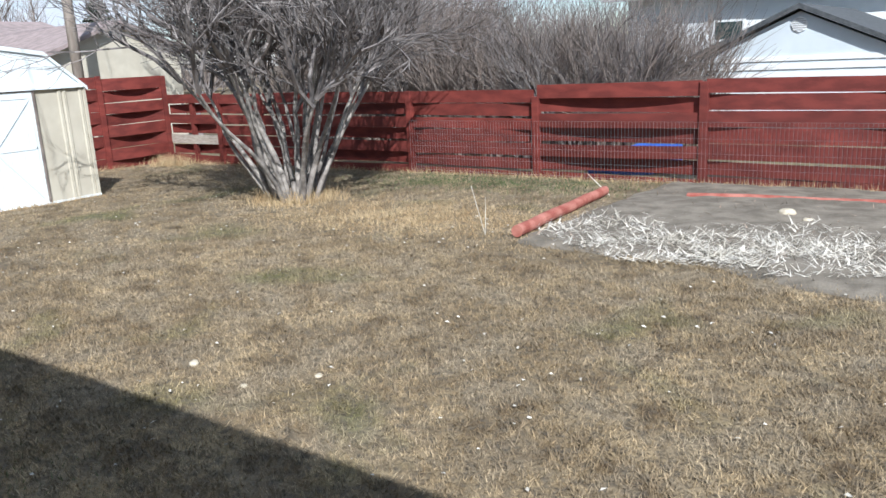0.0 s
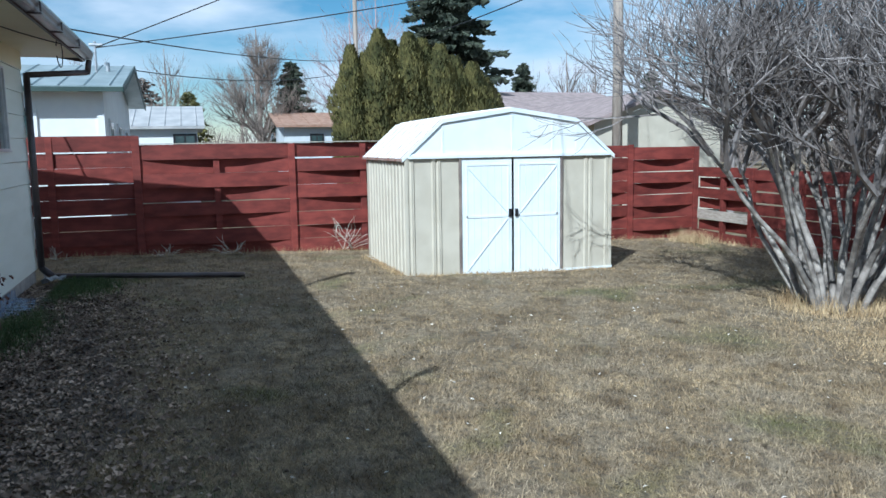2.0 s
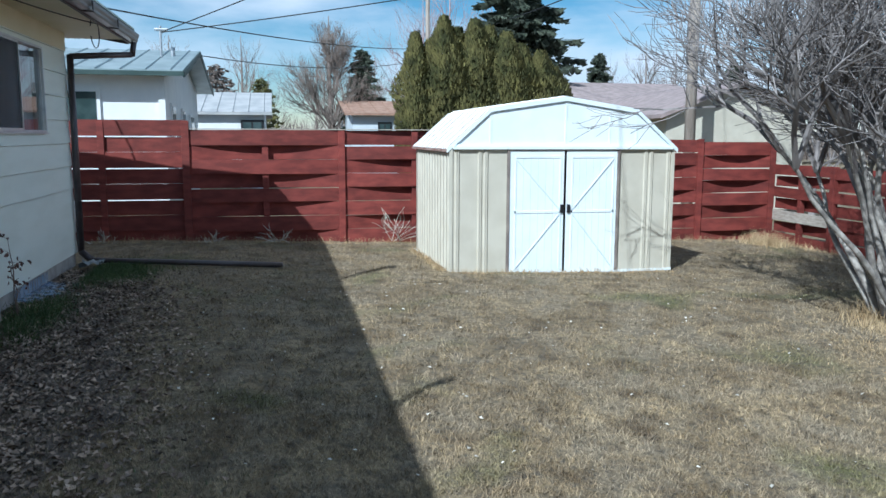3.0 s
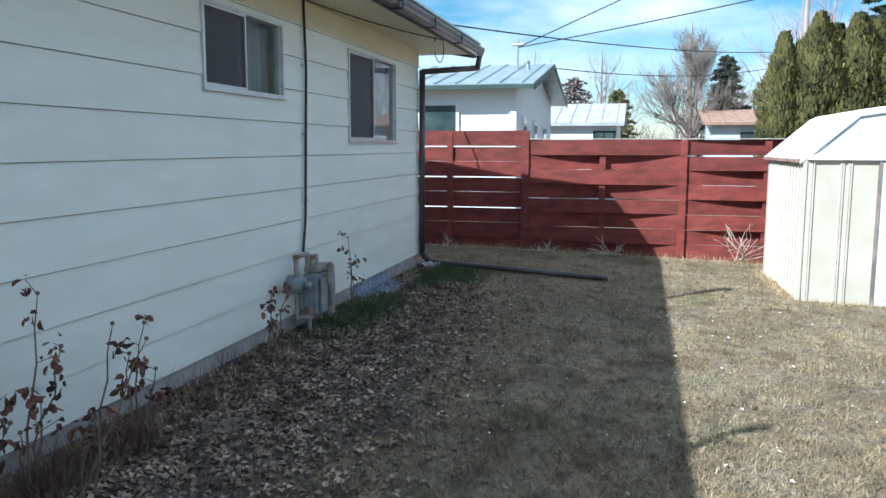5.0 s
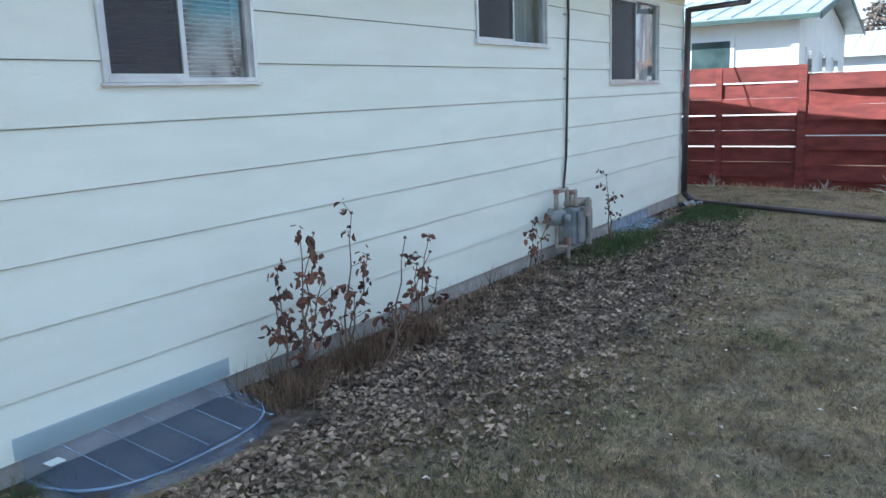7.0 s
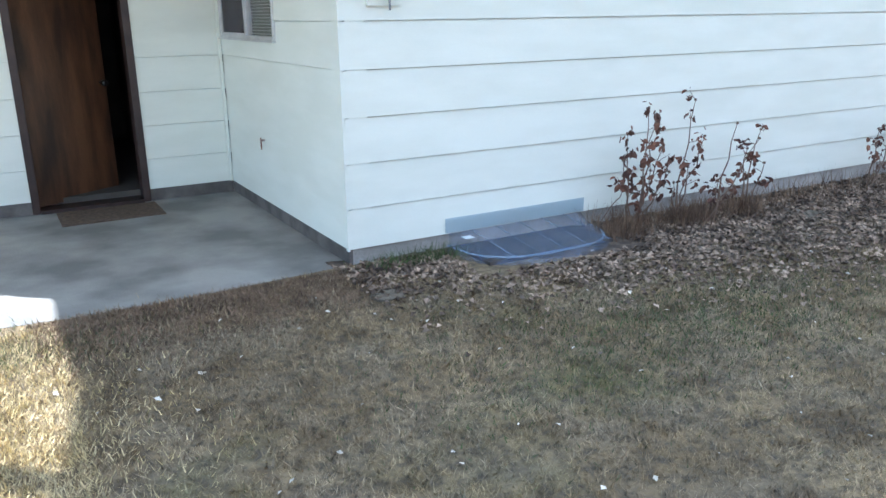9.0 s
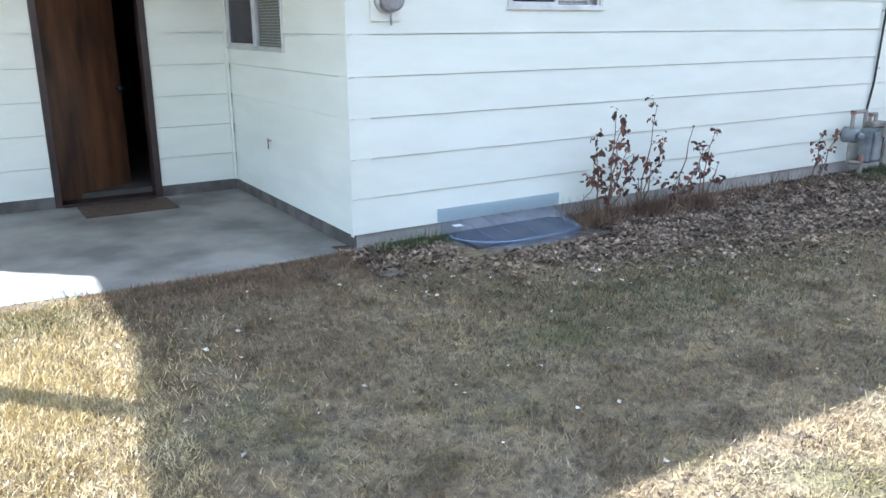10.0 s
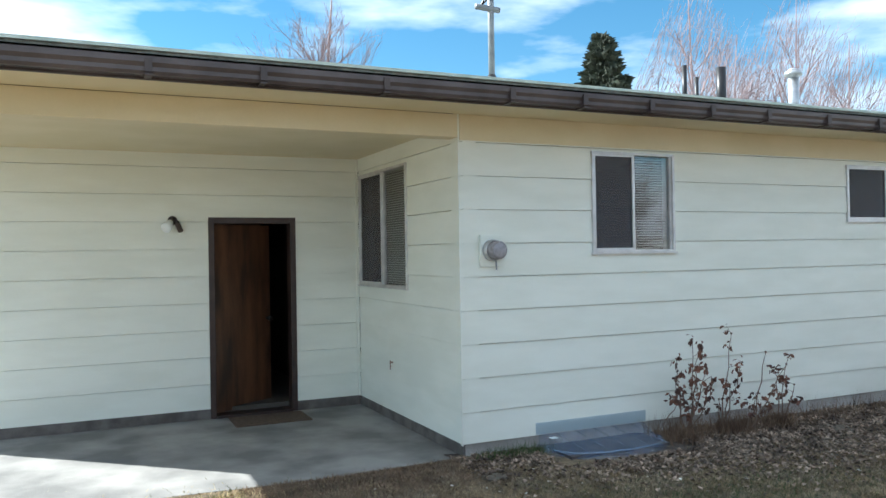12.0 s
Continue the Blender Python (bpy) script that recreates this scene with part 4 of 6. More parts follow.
def blades(name, spots, material, label, category, group="", h=(0.02, 0.05), w=0.003, lean=0.8, seed=3, parent=None):
    """Loose blades, one bent pair of triangles each."""
    r = np.random.default_rng(seed)
    n = len(spots)
    P = np.array(spots, float).reshape(-1, 3)
    a, b = r.uniform(0, 2 * np.pi, n), r.uniform(0, 2 * np.pi, n)
    L = r.uniform(*h, n)
    ww = w * r.uniform(0.6, 1.4, n)
    side = np.stack([np.cos(a), np.sin(a), 0 * a], 1) * ww[:, None]
    ln = lean * r.uniform(0.2, 1.6, n)
    tip = P + np.stack([np.cos(b) * ln, np.sin(b) * ln, np.ones(n)], 1) * L[:, None] / np.sqrt(1 + ln[:, None] ** 2)
    V = np.stack([P - side, P + side, tip], 1).reshape(-1, 3)
    me = bpy.data.meshes.new(name)
    me.vertices.add(3 * n)
    me.vertices.foreach_set("co", V.ravel())
    me.loops.add(3 * n)
    me.loops.foreach_set("vertex_index", np.arange(3 * n, dtype=np.int32))
    me.polygons.add(n)
    me.polygons.foreach_set("loop_start", np.arange(0, 3 * n, 3, dtype=np.int32))
    me.update(calc_edges=True)
    me.materials.append(M[material])
    ob = new(name, me)
    if parent is not None:
        ob.parent = parent
        ob.location = -parent.location
    return tagged(ob, label, category, group, "stuff")


# far houses and plants
def gable_house(name, x0, x1, y0, y1, z0, zw, zr, ridge, wall_m, roof_m, label, over=0.4, windows=(), fascia="white"):
    """A plain house. ridge: the axis along which the ridge runs. windows: (face, a, b, z0, z1)."""
    h = thing(name, ((x0 + x1) / 2, (y0 + y1) / 2, z0), label, "house")
    vs, fs = [], []
    if ridge == "x":
        m = (y0 + y1) / 2
        for x in (x0, x1):
            vs += [(x, y0, z0), (x, y1, z0), (x, y1, zw), (x, m, zr), (x, y0, zw)]
    else:
        m = (x0 + x1) / 2
        for y in (y0, y1):
            vs += [(x0, y, z0), (x1, y, z0), (x1, y, zw), (m, y, zr), (x0, y, zw)]
    fs = [(4, 3, 2, 1, 0), (5, 6, 7, 8, 9)] + [(i, (i + 1) % 5, 5 + (i + 1) % 5, 5 + i) for i in range(5)]
    part("wall", vs, fs, wall_m, h)
    half = (y1 - y0) / 2 if ridge == "x" else (x1 - x0) / 2
    slope = (zr - zw) / half
    for sgn in (-1, 1):
        vs, fs = [], []
        lo, hi = half + over, 0.0
        zl, zh = zw - slope * over + 0.05, zr + 0.05
        if ridge == "x":
            p = [(x0 - over, m + sgn * lo, zl), (x1 + over, m + sgn * lo, zl), (x1 + over, m, zh), (x0 - over, m, zh)]
        else:
            p = [(m + sgn * lo, y0 - over, zl), (m + sgn * lo, y1 + over, zl), (m, y1 + over, zh), (m, y0 - over, zh)]
        quad(vs, fs, p + [(a, b, c + 0.10) for a, b, c in p])
        L = (x1 - x0) if ridge == "x" else (y1 - y0)
        n = int(L / 0.45)
        rf_ = part("roof", vs, fs, roof_m, h)
        for i in range(n if "roof" in roof_m else 0):
            vs, fs = [], []
            s = -over + (L + 2 * over) * (i + 0.5) / n
            if ridge == "x":
                rod(vs, fs, (x0 + s, m + sgn * lo, zl + 0.11), (x0 + s, m, zh + 0.11), 0.02, n=3)
            else:
                rod(vs, fs, (m + sgn * lo, y0 + s, zl + 0.11), (m, y0 + s, zh + 0.11), 0.02, n=3)
            part("roof_rib", vs, fs, roof_m, rf_)
    for face, a, b, za, zb in windows:
        if face == "x1":
            rf = [(x1, x1 + 0.05, a, b, za, zb)]
            rp = [(x1 + 0.05, x1 + 0.06, a + 0.08, (a + b) / 2 - 0.03, za + 0.08, zb - 0.08), (x1 + 0.05, x1 + 0.06, (a + b) / 2 + 0.03, b - 0.08, za + 0.08, zb - 0.08)]
        elif face == "y1":
            rf = [(a, b, y1, y1 + 0.05, za, zb)]
            rp = [(a + 0.08, b - 0.08, y1 + 0.05, y1 + 0.06, za + 0.08, zb - 0.08)]
        else:
            rf = [(a, b, y0 - 0.05, y0, za, zb)]
            rp = [(a + 0.08, b - 0.08, y0 - 0.06, y0 - 0.05, za + 0.08, zb - 0.08)]
        w = boxes("window", rf, fascia, h)
        boxes("pane", rp, "farpane", w)
    return h


nb = gable_house("neighbour_house", -27.4, -20.0, -12.6, -1.535, -0.2, 2.93, 3.65, "y", "white", "greenroof", "pale blue neighbouring house with a green metal roof", 0.45,
                 [("x1", -4.75, -2.85, 1.82, 2.62), ("y1", -21.5, -20.8, 0.6, 2.35), ("y1", -23.6, -22.9, 1.75, 2.3), ("y1", -25.8, -24.9, 0.6, 2.2)])
M["darkgreen"] = mat("dark_green_trim", (0.03, 0.055, 0.05), (0.045, 0.075, 0.068), 3, 0.5)
boxes("fascia_board", [(-19.55, -19.51, -13.05, -1.07, 2.87, 2.965)], "darkgreen", nb, "dark green painted fascia")
for xe_, ze_ in ((-19.55, 2.86), (-27.85, 2.86)):
    vs, fs = [], []
    a_, b_ = sorted(((xe_, ze_), (-23.7, 3.70)))
    quad(vs, fs, [(a_[0], -1.085, a_[1] - 0.02), (b_[0], -1.085, b_[1] - 0.02), (b_[0], -1.055, b_[1] - 0.02), (a_[0], -1.055, a_[1] - 0.02),
                  (a_[0], -1.085, a_[1] + 0.10), (b_[0], -1.085, b_[1] + 0.10), (b_[0], -1.055, b_[1] + 0.10), (a_[0], -1.055, a_[1] + 0.10)])
    part("rake_board", vs, fs, "darkgreen", nb)
boxes("corner_board", [(-20.0, -19.94, -1.66, -1.52, 0, 2.88)], "white", nb)
rods("antenna_mast", [((-22.0, -1.82, 3.2), (-22.0, -1.82, 4.2), 0.03), ((-22.0, -1.95, 4.12), (-22.0, -1.65, 4.12), 0.04), ((-22.4, -1.6, 3.2), (-22.4, -1.6, 3.75), 0.05)], "galv", nb)
gable_house("metal_roof_garage", -36.0, -30.0, -3.2, 0.45, -0.3, 2.33, 3.08, "y", "white", "greyroof", "far garage with a grey corrugated metal roof", 0.25, [("x1", -0.35, 0.42, 0.2, 2.15)], "black")
gable_house("brown_roof_house", -42.0, -36.0, 4.05, 6.75, -0.3, 2.5, 3.08, "y", "paleblue", "tanroof", "far pale house with a brown shingle roof", 0.35, [("x1", 5.15, 5.75, 1.6, 2.2)], "black")
gable_house("beige_roof_house", -34.0, -27.0, 10.9, 15.6, -0.3, 2.6, 3.5, "y", "white", "mauve", "neighbouring house with mauve-grey shingles", 0.5)
gable_house("ribbed_garage", -27.0, -20.5, 10.6, 14.6, -0.3, 2.15, 2.9, "x", "shedwall", "mauve", "beige ribbed metal garage behind the fence", 0.3)
gb = gable_house("grey_gable_garage", -5.28, -1.72, 16.0, 22.0, -0.4, 1.35, 2.14, "y", "paleblue", "darkshingle", "pale grey-blue garage with a dark roof behind the fence", 0.18)
gv = rods("gable_vent", [((-3.5, 15.975, 1.90), (-3.5, 15.998, 1.90), 0.15)], "white", gb, n=8)
for i in range(6):
    hw_ = 0.12 if 0 < i < 5 else 0.07
    boxes("vent_slat", [(-3.5 - hw_, -3.5 + hw_, 15.966, 15.974, 1.79 + 0.04 * i, 1.805 + 0.04 * i)], "greyroof", gv)
boxes("gable_siding", [(-5.25, -1.75, 15.975, 15.997, 1.38 - 0.16 * i + 0.006, 1.33 - 0.16 * i + 0.15) for i in range(1, 10)], "white", gb)
wh = gable_house("white_sided_house", -9.6, 4.0, 22.5, 30.0, -0.4, 3.1, 4.6, "x", "white", "greyroof", "white lap-sided house behind the garage", 0.6, [("y0", -7.1, -6.2, 1.62, 2.25)], "white")
for i in range(15):
    boxes("lap_board", [(-9.6, 4.0, 22.485, 22.497, 0.2 * i, 0.2 * i + 0.185)], "white", wh)


def conifer(name, x, y, z, h, rad, n, material, label, seed, droop=0.25, power=1.0):
    """Tapered trunk with whorls of limbs, each hung with small needle sprays."""
    r = np.random.default_rng(seed)
    t = thing(name, (x, y, z), label, "tree")
    vs, fs = [], []
    rod(vs, fs, (x, y, z), (x, y, z + h * 0.98), 0.05 * rad + 0.06, 0.01, n=6)
    tiers = int(h * 3)
    part("trunk", vs, fs, "twig", t)
    vs, fs = [], []
    limbs = max(40, int(h * 22))
    per = n // limbs
    for i in range(limbs):
        s = ((i + r.uniform(0, 1)) / limbs) ** 0.9
        a = i * 2.39996 + r.normal(0, 0.25)
        out, side = Vector((math.cos(a), math.sin(a), 0)), Vector((-math.sin(a), math.cos(a), 0))
        L = rad * (1 - s) ** power * r.uniform(0.5, 1.15) + 0.12
        p0 = Vector((x, y, z + h * (0.05 + 0.94 * s)))
        drop = droop * r.uniform(0.3, 2.4)

        def along(q):
            return p0 + out * (L * q) + Vector((0, 0, L * (-drop * q * 1.5 + 0.75 * drop * q * q)))

        rod(vs, fs, p0, along(0.55), 0.03, 0.02, n=3, caps=False)
        rod(vs, fs, along(0.55), along(0.95), 0.02, 0.008, n=3, caps=False)
        for _ in range(max(8, int(per * (0.45 + 1.3 * L / max(rad, 0.1))))):
            q = r.random() ** 0.7
            w = (0.05 + 0.15 * L * (1.05 - q)) * r.normal(0, 0.9)
            c = along(q) + side * w + Vector((0, 0, -abs(w) * 0.25 - r.uniform(0, 0.10)))
            d = (out * r.uniform(0.3, 1) + side * (0.8 if w > 0 else -0.8) * r.random() + Vector((0, 0, r.uniform(-0.45, 0.15)))).normalized()
            e = d.cross(Vector((0, 0, 1))).normalized()
            ll, ww_ = r.uniform(0.13, 0.26) * (0.6 + 0.2 * rad), r.uniform(0.035, 0.07) * (0.6 + 0.2 * rad)
            k = len(vs)
            vs += [c - e * ww_, c + e * ww_, c + d * ll, c + d * ll * 0.35 - Vector((0, 0, ww_ * 1.8))]
            fs += [(k, k + 1, k + 2), (k, k + 2, k + 3), (k + 1, k + 3, k + 2)]
    part("crown", vs, fs, material, t)


conifer("blue_spruce", -32.0, 10.1, -0.3, 10.2, 4.3, 19000, "spruce", "tall dark blue-green spruce beyond the fence", 5, 0.35, 0.8)
conifer("small_spruce", -40.0, 4.95, -0.3, 6.1, 1.9, 8000, "spruce", "small dark spruce far beyond the fence", 6, 0.3, 0.75)
conifer("round_pine", -40.0, 0.21, -0.3, 4.6, 1.1, 2000, "cedar", "far rounded green pine", 8, 0.1, 0.45)
conifer("round_pine", -40.0, -1.8, -0.3, 5.2, 1.6, 2000, "twig_tan", "far brownish rounded tree", 9, 0.1, 0.45)
conifer("far_spruce", -44.0, 18.6, -0.3, 6.6, 2.6, 8000, "spruce", "far brown-green conical spruce tree", 10, 0.3, 0.8)
conifer("far_spruce", -44.0, 27.0, -0.3, 6.3, 2.0, 3000, "spruce", "far dark rounded evergreen tree", 12, 0.2, 0.6)


def arborvitae(x, y, h, rad, seed):
    """Dense upright evergreen made of many small fans."""
    r = np.random.default_rng(seed)
    t = thing("arborvitae", (x, y, -0.2), "dense yellow-green arborvitae hedge tree", "tree", "arborvitae row behind the fence")
    vs, fs = [], []
    rod(vs, fs, (x, y, -0.2), (x, y, h * 0.8), 0.07, 0.02, n=6)
    part("trunk", vs, fs, "twig", t)
    vs, fs = [], []
    for i in range(11500):
        s = r.random()
        a = r.uniform(0, 2 * math.pi)
        lump = 1 + 0.24 * math.sin(3 * a + seed) * math.sin(5 * s * 3 + a) + 0.12 * math.sin(9 * s + 2 * a)
        rr = rad * min(1.0, (1.02 - s) * 2.8) ** 0.7 * lump * 1.25 * r.uniform(0.75, 1.03)
        c = Vector((x + rr * math.cos(a), y + rr * math.sin(a), 0.1 + (h - 0.1) * s))
        o = Vector((math.cos(a + r.normal(0, 0.6)), math.sin(a + r.normal(0, 0.6)), 0))
        side = Vector((-o.y, o.x, 0)) * r.uniform(0.014, 0.034)
        up = (Vector((0, 0, 1)) + o * 0.45) * r.uniform(0.06, 0.15)
        k = len(vs)
        vs += [c - side, c + side, c + up + side * 0.3, c + up * 0.9 - side * 0.6]
        fs += [(k, k + 1, k + 2, k + 3)]
    part("crown", vs, fs, "cedar", t)


for i, (y, h, rad, x) in enumerate(((5.3, 4.5, 0.42, -24.0), (5.75, 4.3, 0.45, -24.2), (6.1, 4.95, 0.50, -23.9), (6.55, 4.7, 0.50, -24.2), (7.0, 4.9, 0.52, -23.9), (7.45, 4.75, 0.52, -24.1), (7.9, 4.55, 0.55, -23.8), (8.4, 4.25, 0.58, -24.0), (8.95, 4.05, 0.60, -23.9), (9.4, 3.6, 0.50, -24.0))):
    arborvitae(x, y - 0.6, h * 0.98, rad, 20 + i)

bare_tree("bare_tree", -40.0, 3.4, -0.3, 7.9, 0.2, 3, 7, "far leafless tree with fine brown twigs", "twig_tan", 0.45, 0.10, 31, 0.2, 0.265)
for i, (x, y, h, m_) in enumerate(((-46, 10.5, 11.5, "birch"), (-46, 9.0, 10.0, "birch"), (-47, 13.5, 11.0, "birch"), (-50, 24.5, 8.5, "twig_tan"), (-50, 26.5, 8.0, "twig_tan"), (-52, 22.5, 7.5, "twig_tan"), (-50, -1.0, 8.0, "twig_tan"), (-60, 8.0, 7.0, "twig_tan"), (-60, 5.0, 6.0, "twig_tan"), (-58, -6.0, 9.0, "twig_tan"))):
    bare_tree("bare_tree", x, y, -0.3, h, 0.15, 3, 3, "far leafless pale-barked tree", m_, 0.45, 0.14, 40 + i, 0.25)
for i in range(16):
    rr_ = random.Random(500 + i)
    bare_tree("bare_tree", -62 + rr_.uniform(-4, 4), -14 + i * 3.6, -0.3, rr_.uniform(5.0, 8.0), 0.12, 2, 4, "far leafless grey-brown tree on the skyline", "twig_tan", 0.55, 0.1, 520 + i, 0.2)
# tall shrubs behind the far fence
for i in range(44):
    r = random.Random(100 + i)
    x = -13.4 + (i % 22) * 0.39 + r.uniform(-0.2, 0.2)
    y = 12.3 + r.uniform(-0.4, 1.0) + 1.6 * (i // 22)
    sh = thing("bare_shrub", (x, y, -0.3), "leafless grey-brown shrub behind the red fence", "shrub", "shrubs behind the fence")
    vs, fs = [], []
    for k in range(15):
        a = r.uniform(0, 6.283)
        branch(vs, fs, r, (x + 0.15 * math.cos(a), y + 0.15 * math.sin(a), -0.3), (0.3 * math.cos(a), 0.3 * math.sin(a), 1), r.uniform(1.3, 1.8) * (1.2 if i % 22 < 12 else 0.95), 0.022, 2, 0.5, 0.1, 4, 6, 0.68)
    part("crown", vs, fs, "twig_tan" if i % 3 else "twig", sh)
for i, (x, y, h) in enumerate(((-18.5, 13.5, 4.5), (-17.5, 16.0, 5.0), (-14.5, 15.0, 4.6))):
    bare_tree("bare_tree", x, y, -0.3, h, 0.09, 3, 4, "leafless tree behind the corner of the fence", "twig", 0.6, 0.08, 70 + i, 0.2)
# trees behind the house
conifer("spruce_behind_house", -18.74, -22.0, -0.3, 10.9, 5.0, 30000, "spruce", "dark spruce behind the house roof", 14, 0.22, 0.95)
bare_tree("bare_tree", -7.0, -22.0, -0.3, 11.9, 0.16, 3, 4, "pale bare tree behind the house", "birch", 0.35, 0.1, 91, 0.4, 0.23)
for i, (x, y, h) in enumerate(((-23.6, -22, 13.8), (-29.5, -22, 14.2), (-26.6, -23, 12.4), (-33.0, -22, 12.6))):
    r = random.Random(200 + i)
    t = bare_tree("weeping_birch", x, y, -0.3, h, 0.16, 2, 3, "weeping birch with fine pinkish hanging twigs", "birch", 0.5, 0.1, 95 + i, 0.3)
    vs, fs = [], []
    for k in range(620):
        a, q = r.uniform(0, 6.283), math.sqrt(r.random())
        zt = -0.3 + h * (0.98 - 0.42 * q * q) * r.uniform(0.82, 1.0)
        p = Vector((x + 3.0 * q * math.cos(a), y + 2.6 * q * math.sin(a), zt))
        for s in range(3):
            p2 = p + Vector((0.13 + r.gauss(0, 0.05), r.gauss(0, 0.05), -r.uniform(0.22, 0.4)))
            rod(vs, fs, p, p2, 0.0075, n=3, caps=False)
            p = p2
    part("hanging_twig", vs, fs, "birch", t, kind="stuff")
# utility poles
pole = thing("utility_pole", (-19.0, 10.45, -0.3), "weathered grey wooden utility pole", "utility pole")
rods("pole_shaft", [((-19.0, 10.45, -0.4), (-19.0, 10.40, 10.0), 0.135, 0.11)], "pole", pole, n=14)
pole2 = thing("utility_pole", (-40.0, 8.1, -0.3), "far wooden utility pole with a transformer", "utility pole")
rods("pole_shaft", [((-40, 8.1, -0.4), (-40, 8.1, 10.5), 0.12, 0.1)], "pole", pole2, n=8)
rods("transformer", [((-40, 8.35, 5.6), (-40, 8.35, 6.3), 0.17)], "meter", pole2, n=10)

# garden bed, logs and stones
vs, fs = [], []
BX, BYS = np.arange(-4.3, 3.31, 0.2), np.arange(4.8, 9.93, 0.2)
br = np.random.default_rng(2)
for i, x in enumerate(BX):
    for j, y in enumerate(BYS):
        e = min(i, len(BX) - 1 - i, j, len(BYS) - 1 - j)
        y_in = y - 5.1 - 0.25 * math.sin(x * 2.0) - (0.5 if x < -2.7 else 0.0) * (-2.7 - x)
        x_in = x + 4.05
        up = min(1.0, max(0.0, min(y_in, x_in, 0.3) / 0.3))
        vs.append((x, y, float(gz(x, y)) + (-0.05 + 0.085 * up) + (br.uniform(-0.012, 0.012) if up > 0 else 0)))
m = len(BYS)
for i in range(len(BX) - 1):
    for j in range(m - 1):
        fs.append((i * m + j, (i + 1) * m + j, (i + 1) * m + j + 1, i * m + j + 1))
tagged(part("garden_bed", vs, fs, "bed", smooth=True), "bare grey-brown garden bed soil beside the lawn", "garden bed", kind="structure")


def log(p, q, r0, label, n=12):
    t = thing("landscape_log", p, label, "log")
    rr = random.Random(int(abs(p[0] * 100)))
    P, Q = Vector(p), Vector(q)
    vs, fs = [], []
    tube(vs, fs, [P.lerp(Q, i / 8) + Vector((0, 0, rr.uniform(-0.006, 0.006))) for i in range(9)], r0, n)
    fs += [tuple(range(n)), tuple(reversed(range(8 * n, 9 * n)))]
    part("log_body", vs, fs, "log", t, smooth=False)


M["log"] = mat("red_painted_log", (0.27, 0.07, 0.05), (0.42, 0.17, 0.13), 5, 0.8, bump=0.5, fine=0.2)
log((-3.87, 5.72, -0.03), (-4.2, 8.53, -0.12), 0.06, "faded red landscape log edging the garden bed")
log((-3.16, 8.60, -0.14), (2.6, 9.25, -0.14), 0.05, "long faded red landscape log by the fence")
sr = np.random.default_rng(12)
n = 9000
u, v = sr.normal(0, 1, n), sr.normal(0, 1, n)
px_, py_ = -1.7 + 1.3 * u, 6.05 + 0.42 * v + 0.22 * np.sin(u * 3) - 0.1 * u
ok = (py_ > 5.25 + 0.5 * np.clip(-2.7 - px_, 0, 2)) & (px_ > -3.82) & (np.sin(px_ * 5.1 + 2) * np.sin(py_ * 6.3) > sr.uniform(-1.1, 0.5, n))
px_, py_ = px_[ok], py_[ok]
blades("bleached_straw", np.stack([px_, py_, gz(px_, py_) + 0.035], 1), "straw", "heap of bleached dead stalks and leaves on the bed", "dead stalks", h=(0.04, 0.17), w=0.007, lean=5.0, seed=4)
n = 900
px_, py_ = sr.uniform(-3.9, 1.8, n), sr.uniform(5.7, 9.5, n)
blades("dead_stalks", np.stack([px_, py_, gz(px_, py_) + 0.03], 1), "leaf", "scattered dead stalks over the bed", "dead stalks", h=(0.04, 0.14), w=0.006, lean=4.5, seed=6)


def stone(x, y, r0, seed, label, flat=0.6, material="stone", name="stone"):
    rr = random.Random(seed)
    bm = bmesh.new()
    bmesh.ops.create_icosphere(bm, subdivisions=2, radius=r0)
    for v in bm.verts:
        v.co *= 1 + rr.uniform(-0.14, 0.14)
        v.co.z *= flat
    me = bpy.data.meshes.new(name)
    bm.to_mesh(me)
    bm.free()
    me.materials.append(M[material])
    me.polygons.foreach_set("use_smooth", [True] * len(me.polygons))
    ob = new(name, me)
    ob.location = (x, y, float(gz(x, y)) + r0 * flat * 0.5)
    return tagged(ob, label, "stone")


stone(-3.92, 1.95, 0.034, 1, "small pale tan stone lying on the lawn")
stone(-3.36, 1.85, 0.022, 2, "small flat pale stone on the lawn", 0.4)
stone(-3.1, 2.16, 0.024, 3, "small pinkish tan stone on the lawn", 0.5)
stone(-1.85, 7.75, 0.09, 4, "rounded brown stone on the garden bed")
stone(-1.6, 7.5, 0.06, 5, "pale grey stone on the garden bed")
stone(-2.75, 8.0, 0.05, 6, "small white stone on the garden bed", 0.4)
stone(-2.9, 8.0, 0.045, 7, "small white stone on the garden bed", 0.4)
stone(-6.0, -1.13, 0.15, 8, "flat grey-brown stepping stone among the leaves", 0.12, "bed", "stepping_stone")
stone(-2.3, -1.15, 0.11, 9, "flat brown slab stone near the patio corner", 0.15, "bed", "stepping_stone")

